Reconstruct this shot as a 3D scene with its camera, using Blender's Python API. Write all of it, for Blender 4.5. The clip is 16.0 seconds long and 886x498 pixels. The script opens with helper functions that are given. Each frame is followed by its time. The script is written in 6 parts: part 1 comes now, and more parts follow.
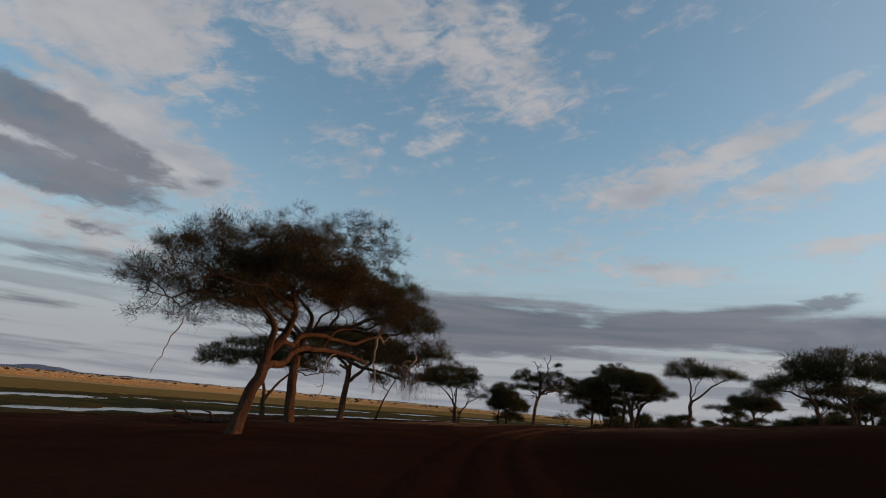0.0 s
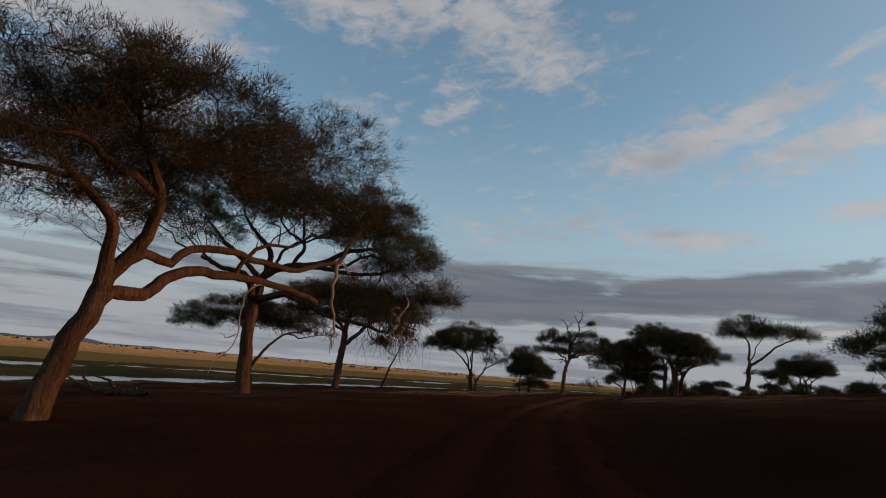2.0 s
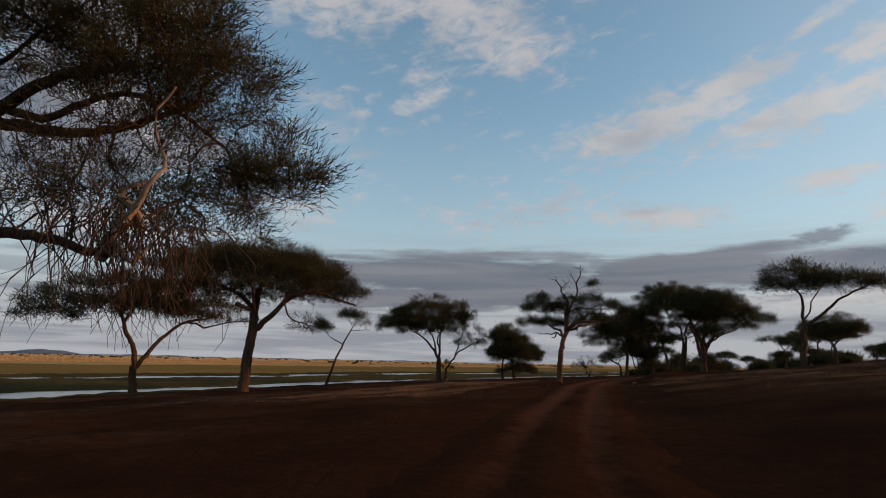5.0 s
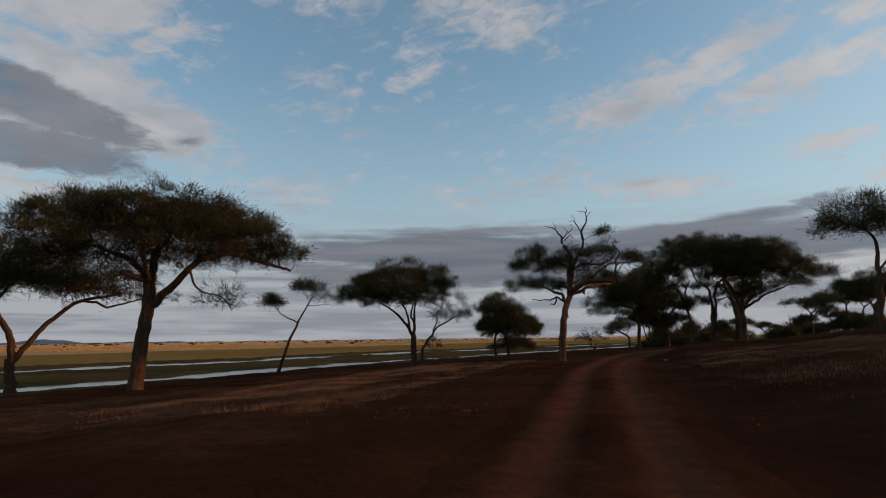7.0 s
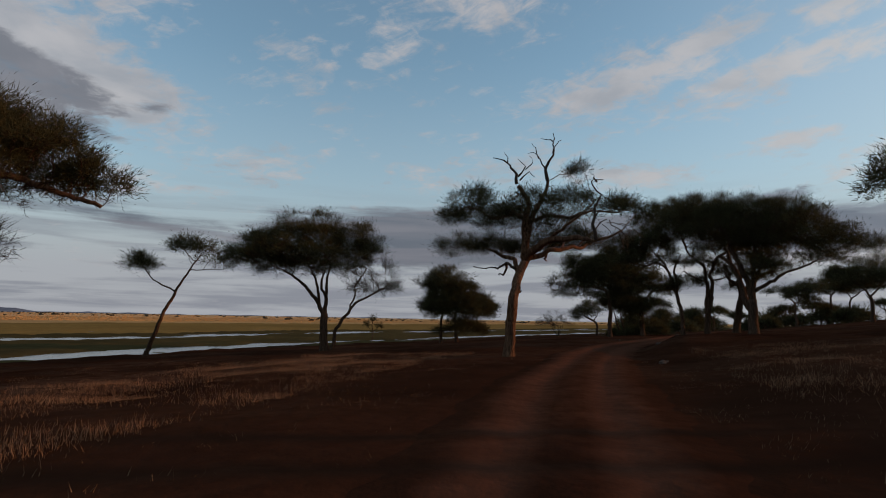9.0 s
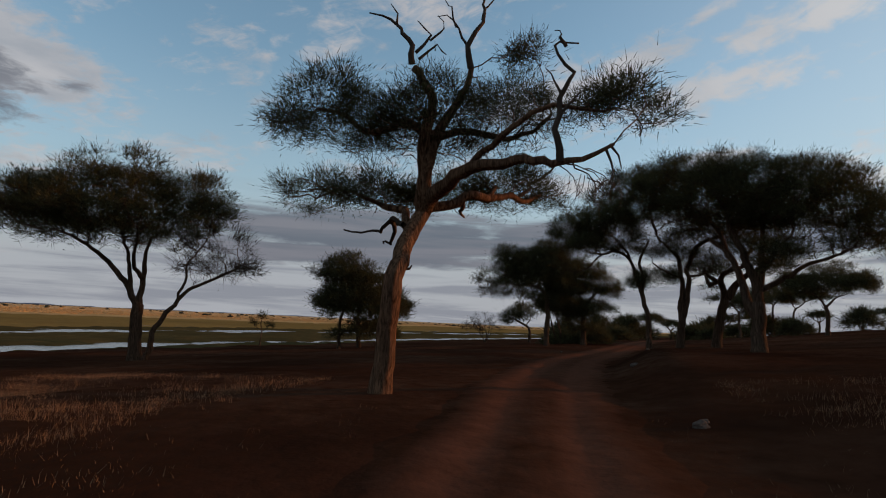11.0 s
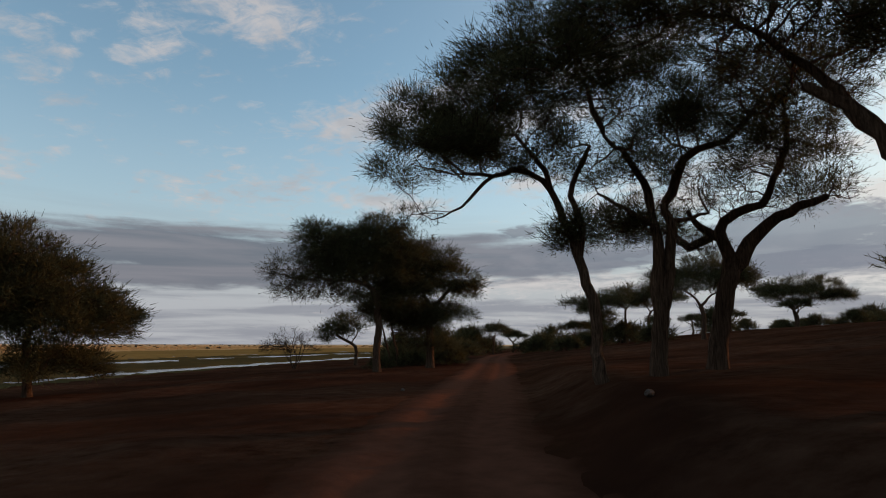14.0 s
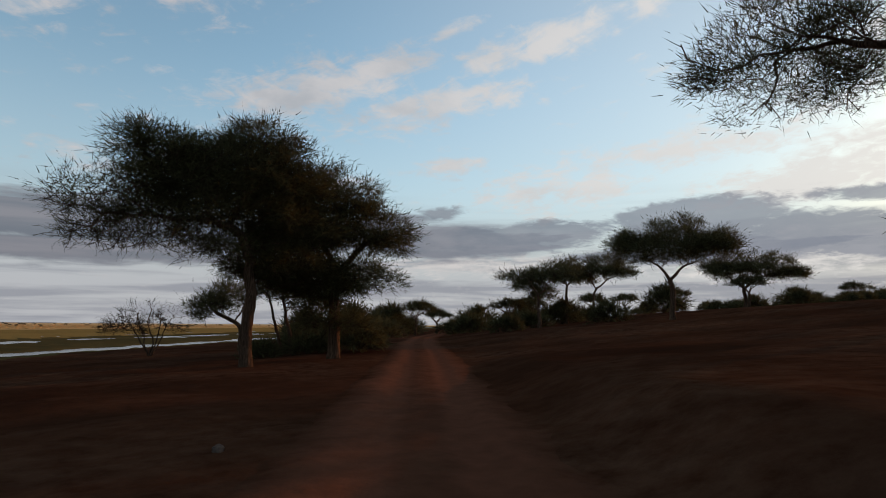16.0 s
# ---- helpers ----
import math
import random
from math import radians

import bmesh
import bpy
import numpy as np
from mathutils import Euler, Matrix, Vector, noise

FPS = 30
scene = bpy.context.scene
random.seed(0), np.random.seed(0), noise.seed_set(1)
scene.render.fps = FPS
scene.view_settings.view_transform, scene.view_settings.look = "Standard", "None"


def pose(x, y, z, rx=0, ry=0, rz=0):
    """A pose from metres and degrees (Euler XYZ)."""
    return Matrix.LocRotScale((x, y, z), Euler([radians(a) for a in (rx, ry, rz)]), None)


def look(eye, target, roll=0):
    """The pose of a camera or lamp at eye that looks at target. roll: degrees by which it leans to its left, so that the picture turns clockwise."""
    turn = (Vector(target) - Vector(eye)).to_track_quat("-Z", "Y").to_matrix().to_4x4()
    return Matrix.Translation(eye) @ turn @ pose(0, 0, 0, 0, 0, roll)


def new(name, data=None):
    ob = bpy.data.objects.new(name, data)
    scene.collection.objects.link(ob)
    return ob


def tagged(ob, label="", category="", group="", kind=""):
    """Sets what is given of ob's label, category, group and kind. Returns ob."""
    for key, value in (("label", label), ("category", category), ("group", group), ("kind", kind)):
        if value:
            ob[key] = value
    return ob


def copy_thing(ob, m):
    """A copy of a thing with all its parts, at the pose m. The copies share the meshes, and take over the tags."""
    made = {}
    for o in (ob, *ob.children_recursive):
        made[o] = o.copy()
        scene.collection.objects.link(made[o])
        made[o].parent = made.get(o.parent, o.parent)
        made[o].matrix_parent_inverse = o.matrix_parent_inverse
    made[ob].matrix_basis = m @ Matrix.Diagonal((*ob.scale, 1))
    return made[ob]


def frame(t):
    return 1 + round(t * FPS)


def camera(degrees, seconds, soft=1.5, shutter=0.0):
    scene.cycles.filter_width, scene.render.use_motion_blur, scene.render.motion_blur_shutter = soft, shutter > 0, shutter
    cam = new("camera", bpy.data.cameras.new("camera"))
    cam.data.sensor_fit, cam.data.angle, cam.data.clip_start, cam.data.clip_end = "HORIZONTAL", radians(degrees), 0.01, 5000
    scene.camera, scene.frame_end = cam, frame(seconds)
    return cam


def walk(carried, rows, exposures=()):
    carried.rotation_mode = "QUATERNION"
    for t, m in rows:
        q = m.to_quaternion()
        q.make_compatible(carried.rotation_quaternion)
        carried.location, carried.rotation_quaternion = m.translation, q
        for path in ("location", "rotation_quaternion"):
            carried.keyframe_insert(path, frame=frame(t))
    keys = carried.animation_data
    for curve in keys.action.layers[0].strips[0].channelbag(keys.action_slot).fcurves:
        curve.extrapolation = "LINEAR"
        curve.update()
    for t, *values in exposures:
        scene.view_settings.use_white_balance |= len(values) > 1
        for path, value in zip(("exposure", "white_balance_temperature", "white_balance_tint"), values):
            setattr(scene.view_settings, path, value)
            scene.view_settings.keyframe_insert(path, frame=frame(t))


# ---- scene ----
cam = camera(74.1, 16.0, soft=1.05)
PATH = [
    (0, (-0.276, -0.108, 1.981), (-0.177, 1.822, 2.496), 5.2),
    (0.5, (0.335, 3.98, 1.936), (0.408, 5.915, 2.438), 5.8),
    (1, (0.933, 8.019, 1.943), (0.976, 9.969, 2.387), 6.5),
    (1.5, (1.514, 11.97, 1.949), (1.553, 13.927, 2.361), 6.3),
    (2, (1.906, 15.81, 1.837), (1.954, 17.767, 2.246), 4.8),
    (2.5, (2.548, 19.838, 1.916), (2.618, 21.797, 2.317), 3.0),
    (3, (3.213, 23.841, 1.891), (3.287, 25.803, 2.272), 2.8),
    (3.5, (3.98, 27.83, 1.855), (4.048, 29.794, 2.226), 3.3),
    (4, (4.56, 31.687, 1.819), (4.637, 33.651, 2.188), 3.0),
    (4.5, (5.398, 35.56, 1.735), (5.502, 37.521, 2.114), 2.1),
    (7, (10.285, 54.883, 1.853), (10.416, 56.856, 2.155), -0.8),
    (7.5, (11.486, 58.815, 1.862), (11.582, 60.799, 2.095), 0.9),
    (8, (12.771, 62.622, 1.861), (12.919, 64.603, 2.096), 0.7),
    (10.3, (18.629, 79.962, 1.939), (18.97, 81.919, 2.176), 1.7),
    (10.5, (19.12, 81.387, 1.947), (19.488, 83.338, 2.184), 1.6),
    (11, (20.452, 85.154, 1.94), (20.907, 87.086, 2.189), 2.6),
    (11.5, (21.853, 89.003, 1.931), (22.397, 90.911, 2.185), 4.2),
    (12, (23.524, 92.646, 2.01), (24.138, 94.532, 2.268), 4.4),
    (12.5, (25.07, 96.328, 1.965), (25.795, 98.172, 2.233), 3.9),
    (13, (26.694, 100.004, 1.898), (27.552, 101.787, 2.184), 2.9),
    (13.5, (28.411, 103.565, 1.904), (29.365, 105.295, 2.215), 0.9),
    (14, (30.28, 107.098, 1.9), (31.252, 108.816, 2.222), 0.1),
    (14.5, (32.156, 110.67, 1.843), (33.203, 112.342, 2.171), -1.3),
    (15, (34.132, 114.278, 1.803), (35.249, 115.908, 2.113), -1.4),
    (15.5, (36.198, 117.708, 1.693), (37.371, 119.304, 1.971), -0.6),
    (16, (38.507, 120.92, 1.87), (39.713, 122.494, 2.128), 0.4),
]
walk(cam, [(t, look(eye, target, roll)) for t, eye, target, roll in PATH],
     exposures=((0.0, -0.13, 6400, 10), (2.0, -0.20, 6350, 10), (4.5, 0.05, 6450, 10), (8.0, -0.12, 6350, 10), (11.0, -0.06, 6350, 10), (14.0, 0.12, 6500, 10), (16.0, 0.18, 6550, 10)))

# ---- light ----
SUN_EL, SUN_AZ = 8.5, 91.0          # degrees; azimuth clockwise from +y
world = bpy.data.worlds.new("evening_sky")
scene.world = world
world.use_nodes = True
WT = world.node_tree
WN, WL = WT.nodes, WT.links


def wire(sock, val):
    if isinstance(val, (int, float)):
        sock.default_value = val
    elif isinstance(val, tuple):
        sock.default_value = val
    else:
        WL.new(val, sock)


def wm(op, a, b=0.0, c=0.0, clamp=False):
    n = WN.new("ShaderNodeMath")
    n.operation, n.use_clamp = op, clamp
    for s, v in zip(n.inputs, (a, b, c)):
        wire(s, v)
    return n.outputs[0]


def wmix(fac, a, b):
    n = WN.new("ShaderNodeMix")
    n.data_type = "RGBA"
    wire(n.inputs[0], fac), wire(n.inputs[6], a), wire(n.inputs[7], b)
    return n.outputs[2]


def wramp(v, lo, hi):
    n = WN.new("ShaderNodeMapRange")
    n.interpolation_type = "SMOOTHSTEP"
    wire(n.inputs[0], v), wire(n.inputs[1], lo), wire(n.inputs[2], hi)
    return n.outputs[0]


def wnoise(vec, scale, detail=6.0, rough=0.55, dist=0.0):
    n = WN.new("ShaderNodeTexNoise")
    wire(n.inputs["Vector"], vec)
    n.inputs["Scale"].default_value, n.inputs["Detail"].default_value = scale, detail
    n.inputs["Roughness"].default_value, n.inputs["Distortion"].default_value = rough, dist
    return n.outputs[0]


WN.clear()
coord = WN.new("ShaderNodeTexCoord").outputs["Generated"]
sep = WN.new("ShaderNodeSeparateXYZ")
WL.new(coord, sep.inputs[0])
DX, DY, DZ = sep.outputs
AZ = wm("MULTIPLY", wm("ARCTAN2", DX, DY), 57.2958)
EL = wm("MULTIPLY", wm("ARCSINE", DZ), 57.2958)
# the cloud deck: directions laid on a flat layer, so that clouds crowd together towards the horizon
depth = wm("ADD", wm("MAXIMUM", DZ, 0.0), 0.16)
deck = WN.new("ShaderNodeCombineXYZ")
wire(deck.inputs[0], wm("DIVIDE", DX, depth)), wire(deck.inputs[1], wm("DIVIDE", DY, depth)), wire(deck.inputs[2], 0.0)
DECK = deck.outputs[0]
puff = wnoise(DECK, 3.3, 10.0, 0.60, 0.4)
fine = wnoise(DECK, 13.0, 8.0, 0.62, 0.6)
shade = wnoise(DECK, 3.7, 6.0, 0.55, 0.2)
# fine ribs that lie across the wind in the high streaks
ribs = WN.new("ShaderNodeCombineXYZ")
wire(ribs.inputs[0], wm("ADD", wm("MULTIPLY", AZ, 0.20), wm("MULTIPLY", EL, 0.07)))
wire(ribs.inputs[1], wm("SUBTRACT", wm("MULTIPLY", EL, 0.62), wm("MULTIPLY", AZ, 0.17)))
wire(ribs.inputs[2], 7.0)
rib = wnoise(ribs.outputs[0], 1.0, 9.0, 0.62, 0.7)
bands = WN.new("ShaderNodeCombineXYZ")
wire(bands.inputs[0], wm("MULTIPLY", AZ, 0.05)), wire(bands.inputs[1], wm("MULTIPLY", EL, 0.75)), wire(bands.inputs[2], 3.0)
strat = wnoise(bands.outputs[0], 1.0, 6.0, 0.55, 0.35)


def cloud(az, el, w, h, tilt=0.0, gain=1.0):
    """How deep a direction lies in an oval stretch of sky; tilt: degrees by which it climbs to the right."""
    c, s = math.cos(radians(tilt)), math.sin(radians(tilt))
    x, y = wm("SUBTRACT", AZ, az), wm("SUBTRACT", EL, el)
    u = wm("ADD", wm("MULTIPLY", x, c / w), wm("MULTIPLY", y, s / w))
    v = wm("SUBTRACT", wm("MULTIPLY", y, c / h), wm("MULTIPLY", x, s / h))
    r = wm("SQRT", wm("ADD", wm("MULTIPLY", u, u), wm("MULTIPLY", v, v)))
    return wm("MULTIPLY", wm("SUBTRACT", 1.0, r, clamp=True), gain)


def most(items):
    out = items[0]
    for it in items[1:]:
        out = wm("MAXIMUM", out, it)
    return out


bright = most([
    cloud(-35, 29, 22.0, 9.0, -6, 1.4), cloud(-27, 20.4, 15.0, 5.0, -20, 1.5), cloud(-33, 17.4, 15.0, 3.4, -8, 1.3), cloud(-12, 37, 28.0, 9.5, -8), cloud(6, 33.5, 17.0, 8.5, -25, 0.95), cloud(11, 31.0, 8.0, 4.2, -5, 0.8),
    cloud(1, 25.5, 9.0, 6.0, 20, 0.55), cloud(-5, 23, 9.0, 4.0, -12, 0.5),
    cloud(22.5, 21.4, 16.0, 3.6, 14, 0.95), cloud(31, 24.3, 9.5, 2.4, 19, 1.0), cloud(38, 27.8, 5.0, 1.2, 18, 0.8), cloud(36, 21.0, 19.0, 2.3, 8, 0.9), cloud(33, 19.0, 10.0, 1.6, 4, 0.6),
    cloud(43, 25.8, 7.0, 2.4, 10, 1.0), cloud(49.5, 27.0, 9.0, 2.8, 11, 1.0), cloud(58, 28.8, 5.0, 2.4, 10, 0.9), cloud(20, 14.8, 3.5, 0.9, 10, 0.6),
    cloud(37.2, 15.3, 5.6, 1.3, 7, 1.0), cloud(24, 13.6, 10.0, 1.9, -5, 1.0), cloud(11.5, 14.4, 13.0, 3.0, 8, 0.75), cloud(-11.0, 14.0, 10.0, 2.8, 6, 0.65),
    cloud(60, 15.9, 14.0, 2.2, 1, 1.0), cloud(48.5, 12.9, 12.0, 3.2, 3, 0.85), cloud(71, 12.4, 14.0, 3.0, 4, 1.2), cloud(78, 15.0, 12.0, 3.0, 2, 1.0),
    cloud(-30, 12.2, 18.0, 3.2, -6, 0.95), cloud(70, 6.0, 21.6, 2.6, 3, 0.9), cloud(38, 5.6, 24.0, 1.6, 1, 0.95),
    cloud(110, 22, 54.0, 24.0), cloud(170, 30, 47.2, 21.0, 10, 0.9), cloud(-110, 24, 54.0, 21.0, 0, 0.9)])
heaped = most([
    cloud(-34, 19.6, 15, 3.2, -12, 1.3), cloud(-32, 15.8, 14, 2.8, -4, 1.2), cloud(-20.5, 17.8, 4, 1.0, 0, 0.6), cloud(-29, 12.0, 9, 1.3, -4, 0.6),
    cloud(45, 8.4, 16, 2.2, 3, 1.2), cloud(61, 9.6, 11, 3.2, 2, 1.3), cloud(74, 7.6, 16, 3.0, -5, 1.2), cloud(75, 10.6, 8, 1.2, -4, 0.9),
    cloud(37, 10.7, 5, 1.2, 4, 0.8), cloud(100, 9, 24, 4.5), cloud(-70, 12, 30, 7)])
layer = most([
    cloud(6, 8.2, 26, 3.4, 0, 1.2), cloud(24, 8.4, 16, 2.6, 3, 1.1), cloud(31, 10.1, 13, 1.0, 4, 0.7), cloud(40, 8.0, 20, 2.4, 1, 1.1), cloud(4, 6.2, 26, 2.4, 0, 0.9),
    cloud(-24, 8.6, 20, 1.8, -3, 0.7), cloud(60, 6.9, 20, 1.8, 1, 1.0), cloud(-34, 5.5, 24, 1.6, -2, 0.5)])
sky_tex = WN.new("ShaderNodeTexSky")
sky_tex.sky_type, sky_tex.sun_disc = "NISHITA", False
sky_tex.sun_elevation, sky_tex.sun_rotation = radians(SUN_EL), radians(SUN_AZ)
sky_tex.air_density, sky_tex.dust_density, sky_tex.ozone_density = 1.0, 0.7, 1.25
vm = WN.new("ShaderNodeVectorMath")
vm.operation = "SCALE"
WL.new(sky_tex.outputs[0], vm.inputs[0])
vm.inputs["Scale"].default_value = 0.23
tint = WN.new("ShaderNodeVectorMath")
tint.operation = "MULTIPLY"
WL.new(vm.outputs[0], tint.inputs[0])
tint.inputs[1].default_value = (0.91, 1.0, 0.99)
clear = wmix(0.05, tint.outputs[0], (0.36, 0.41, 0.43, 1))
wisp = wm("ADD", wm("MULTIPLY", puff, 2.4), wm("ADD", wm("MULTIPLY", fine, 2.6), wm("MULTIPLY", rib, 2.6)))
b_den = wramp(wm("ADD", wm("MULTIPLY", bright, 1.8), wisp), 4.05, 5.45)
h_den = wramp(wm("ADD", wm("MULTIPLY", heaped, 2.0), wm("ADD", wm("MULTIPLY", puff, 1.9), wm("MULTIPLY", fine, 1.3))), 2.2, 2.8)
l_den = wramp(wm("ADD", wm("MULTIPLY", layer, 1.9), wm("ADD", wm("MULTIPLY", puff, 1.2), wm("MULTIPLY", strat, 2.2))), 2.1, 2.85)
d_den = wm("MAXIMUM", wm("MULTIPLY", h_den, 0.86), l_den)
# thin layered veil low over the horizon
low = wramp(EL, 14.0, 3.0)
sunward = wramp(wm("COSINE", wm("MULTIPLY", wm("SUBTRACT", AZ, 95.0), 0.0174533)), 0.25, 1.0)
clear = wmix(wm("MULTIPLY", sunward, 0.40), clear, (0.47, 0.48, 0.49, 1))
veil = wm("MULTIPLY", low, wramp(strat, 0.42, 0.6))
clear = wmix(wm("MULTIPLY", wramp(EL, 26.0, 9.0), 0.42), clear, (0.40, 0.465, 0.535, 1))
col = wmix(wm("MULTIPLY", low, 0.93), clear, (0.40, 0.41, 0.445, 1))
col = wmix(wm("MULTIPLY", veil, 0.7), col, (0.215, 0.228, 0.268, 1))
b_col = wmix(wramp(shade, 0.35, 0.7), (0.54, 0.51, 0.505, 1), (0.38, 0.38, 0.40, 1))
# clouds on the sun's side glow brighter and warmer
b_col = wmix(sunward, b_col, (0.68, 0.655, 0.63, 1))
col = wmix(wm("MULTIPLY", b_den, 0.84), col, b_col)
d_col = wmix(wramp(wm("ADD", wm("MULTIPLY", shade, h_den), wm("MULTIPLY", strat, wm("SUBTRACT", 1.0, h_den))), 0.35, 0.68), (0.120, 0.136, 0.170, 1), (0.205, 0.207, 0.235, 1))
d_col = wmix(wm("MULTIPLY", sunward, 0.8), d_col, (0.20, 0.225, 0.28, 1))
col = wmix(wm("MULTIPLY", d_den, 0.9), col, d_col)
back = WN.new("ShaderNodeBackground")
WL.new(col, back.inputs[0])
back.inputs[1].default_value = 1.0
out = WN.new("ShaderNodeOutputWorld")
WL.new(back.outputs[0], out.inputs[0])

sun = new("sun", bpy.data.lights.new("sun", "SUN"))
sun.data.energy, sun.data.angle, sun.data.color = 3.2, radians(0.8), (1.0, 0.45, 0.19)
sx, sy = math.sin(radians(SUN_AZ)) * math.cos(radians(SUN_EL)), math.cos(radians(SUN_AZ)) * math.cos(radians(SUN_EL))
sun.matrix_world = look((0, 0, 60), (-sx, -sy, 60 - math.sin(radians(SUN_EL))))

# ---- materials ----
def material(name, base, dark, scale=2.0, rough=0.9, bump=0.3, fine_scale=None, stretch=(1, 1, 1), vary=0.0, spec=0.0, deep=0.75, worn=None, patch=None):
    """Two-scale mottled surface: base and dark mixed by broad noise, then by fine grain, with relief."""
    m = bpy.data.materials.new(name)
    m.use_nodes = True
    nt = m.node_tree
    p = nt.nodes["Principled BSDF"]
    tc = nt.nodes.new("ShaderNodeTexCoord")
    mp = nt.nodes.new("ShaderNodeMapping")
    mp.inputs["Scale"].default_value = stretch
    nt.links.new(tc.outputs["Object"], mp.inputs[0])

    def nz(s, d, r=0.6):
        n = nt.nodes.new("ShaderNodeTexNoise")
        n.inputs["Scale"].default_value, n.inputs["Detail"].default_value, n.inputs["Roughness"].default_value = s, d, r
        nt.links.new(mp.outputs[0], n.inputs["Vector"])
        return n.outputs[0]

    def rng(v, a, b):
        n = nt.nodes.new("ShaderNodeMapRange")
        nt.links.new(v, n.inputs[0])
        n.inputs[1].default_value, n.inputs[2].default_value = a, b
        return n.outputs[0]

    def mix(f, a, b, kind="MIX"):
        n = nt.nodes.new("ShaderNodeMix")
        n.data_type, n.blend_type = "RGBA", kind
        for s, v in ((n.inputs[0], f), (n.inputs[6], a), (n.inputs[7], b)):
            if isinstance(v, (tuple, float)):
                s.default_value = v
            else:
                nt.links.new(v, s)
        return n.outputs[2]

    broad, grain = nz(scale, 4.0), nz(fine_scale or scale * 9, 6.0)
    c = mix(rng(broad, 0.35, 0.65), (*base, 1), (*dark, 1))
    c = mix(rng(grain, 0.3, 0.75), c, tuple(0.5 * (a + b) * deep for a, b in zip(base, dark)) + (1,))
    if patch:                                  # tan dry grass litter in soft patches
        la = nt.nodes.new("ShaderNodeAttribute")
        la.attribute_name = "litter_tone"
        pn = nt.nodes.new("ShaderNodeMath")
        pn.operation = "MULTIPLY"
        nt.links.new(rng(nz(0.085, 5.0, 0.65), 0.42, 0.62), pn.inputs[0]), nt.links.new(la.outputs["Fac"], pn.inputs[1])
        pm = pn.outputs[0]
        pm2 = rng(nz(1.3, 7.0, 0.7), 0.36, 0.68)
        mm = nt.nodes.new("ShaderNodeMath")
        mm.operation = "MULTIPLY"
        nt.links.new(pm, mm.inputs[0]), nt.links.new(pm2, mm.inputs[1])
        c = mix(mm.outputs[0], c, (*patch, 1))
        c = mix(rng(la.outputs["Fac"], 0.0, -1.0), c, tuple(0.8 * k for k in dark) + (1,))     # below zero, towards a darker soil tone
    if worn:                                   # the bare wheel tracks, fading out into the soil
        at = nt.nodes.new("ShaderNodeAttribute")
        at.attribute_name = "wear"
        mm = nt.nodes.new("ShaderNodeMath")
        mm.operation = "MULTIPLY_ADD"
        nt.links.new(nz(0.9, 5.0, 0.65), mm.inputs[0])
        mm.inputs[1].default_value = 0.9
        nt.links.new(at.outputs["Fac"], mm.inputs[2])
        wc = mix(rng(grain, 0.3, 0.75), (*worn, 1), tuple(0.7 * a for a in worn) + (1,))
        c = mix(rng(mm.outputs[0], 0.45, 1.25), c, wc)
    if vary:
        g = nt.nodes.new("ShaderNodeNewGeometry")
        hs = nt.nodes.new("ShaderNodeHueSaturation")
        mr = nt.nodes.new("ShaderNodeMapRange")
        nt.links.new(g.outputs["Random Per Island"], mr.inputs[0])
        mr.inputs[3].default_value, mr.inputs[4].default_value = 1 - vary, 1 + vary
        nt.links.new(mr.outputs[0], hs.inputs["Value"])
        nt.links.new(c, hs.inputs["Color"])
        c = hs.outputs[0]
    nt.links.new(c, p.inputs["Base Color"])
    p.inputs["Roughness"].default_value = rough
    p.inputs["Specular IOR Level"].default_value = spec
    if bump:
        b = nt.nodes.new("ShaderNodeBump")
        b.inputs["Strength"].default_value, b.inputs["Distance"].default_value = bump, 0.05
        nt.links.new(grain, b.inputs["Height"])
        nt.links.new(b.outputs[0], p.inputs["Normal"])
    return m


SOIL = material("red_brown_soil", (0.060, 0.0240, 0.0125), (0.024, 0.0102, 0.0062), 0.13, 0.95, 0.8, 2.0, patch=(0.108, 0.056, 0.032))
TRACK = material("worn_red_track", (0.060, 0.0240, 0.0125), (0.024, 0.0102, 0.0062), 0.13, 0.95, 0.8, 2.0, worn=(0.115, 0.048, 0.028), patch=(0.108, 0.056, 0.032))
MUD = material("dark_marsh", (0.095, 0.070, 0.028), (0.050, 0.040, 0.018), 0.06, 0.9, 0.4, 0.7)
MARSH = material("olive_marsh_grass", (0.28, 0.175, 0.055), (0.18, 0.118, 0.040), 0.02, 0.95, 0.5, 0.4)
PALEGRASS = material("sun_bleached_straw", (0.66, 0.47, 0.25), (0.55, 0.37, 0.19), 0.006, 0.95, 0.4, 0.2)
GOLD = material("dry_golden_grass", (0.54, 0.34, 0.145), (0.43, 0.26, 0.11), 0.01, 0.95, 0.6, 0.3)
REDBARK = material("rusty_fissured_bark", (0.24, 0.130, 0.075), (0.12, 0.066, 0.041), 1.2, 0.95, 1.0, 7.0, (2.6, 2.6, 0.30), deep=0.04)
PALEWOOD = material("bleached_dead_wood", (0.34, 0.28, 0.22), (0.20, 0.16, 0.125), 2.0, 0.9, 0.6, 12.0, (1.5, 1.5, 0.4))
BARK = material("acacia_bark", (0.150, 0.090, 0.057), (0.078, 0.049, 0.033), 1.2, 0.95, 1.0, 9.0, (2.4, 2.4, 0.22), deep=0.12)
DEADWOOD = material("bare_dead_wood", (0.085, 0.060, 0.045), (0.05, 0.036, 0.028), 2.0, 0.9, 0.6, 12.0, (1.5, 1.5, 0.4))
TWIG = material("thin_twig", (0.046, 0.030, 0.020), (0.028, 0.019, 0.013), 1.0, 0.9, 0.0)
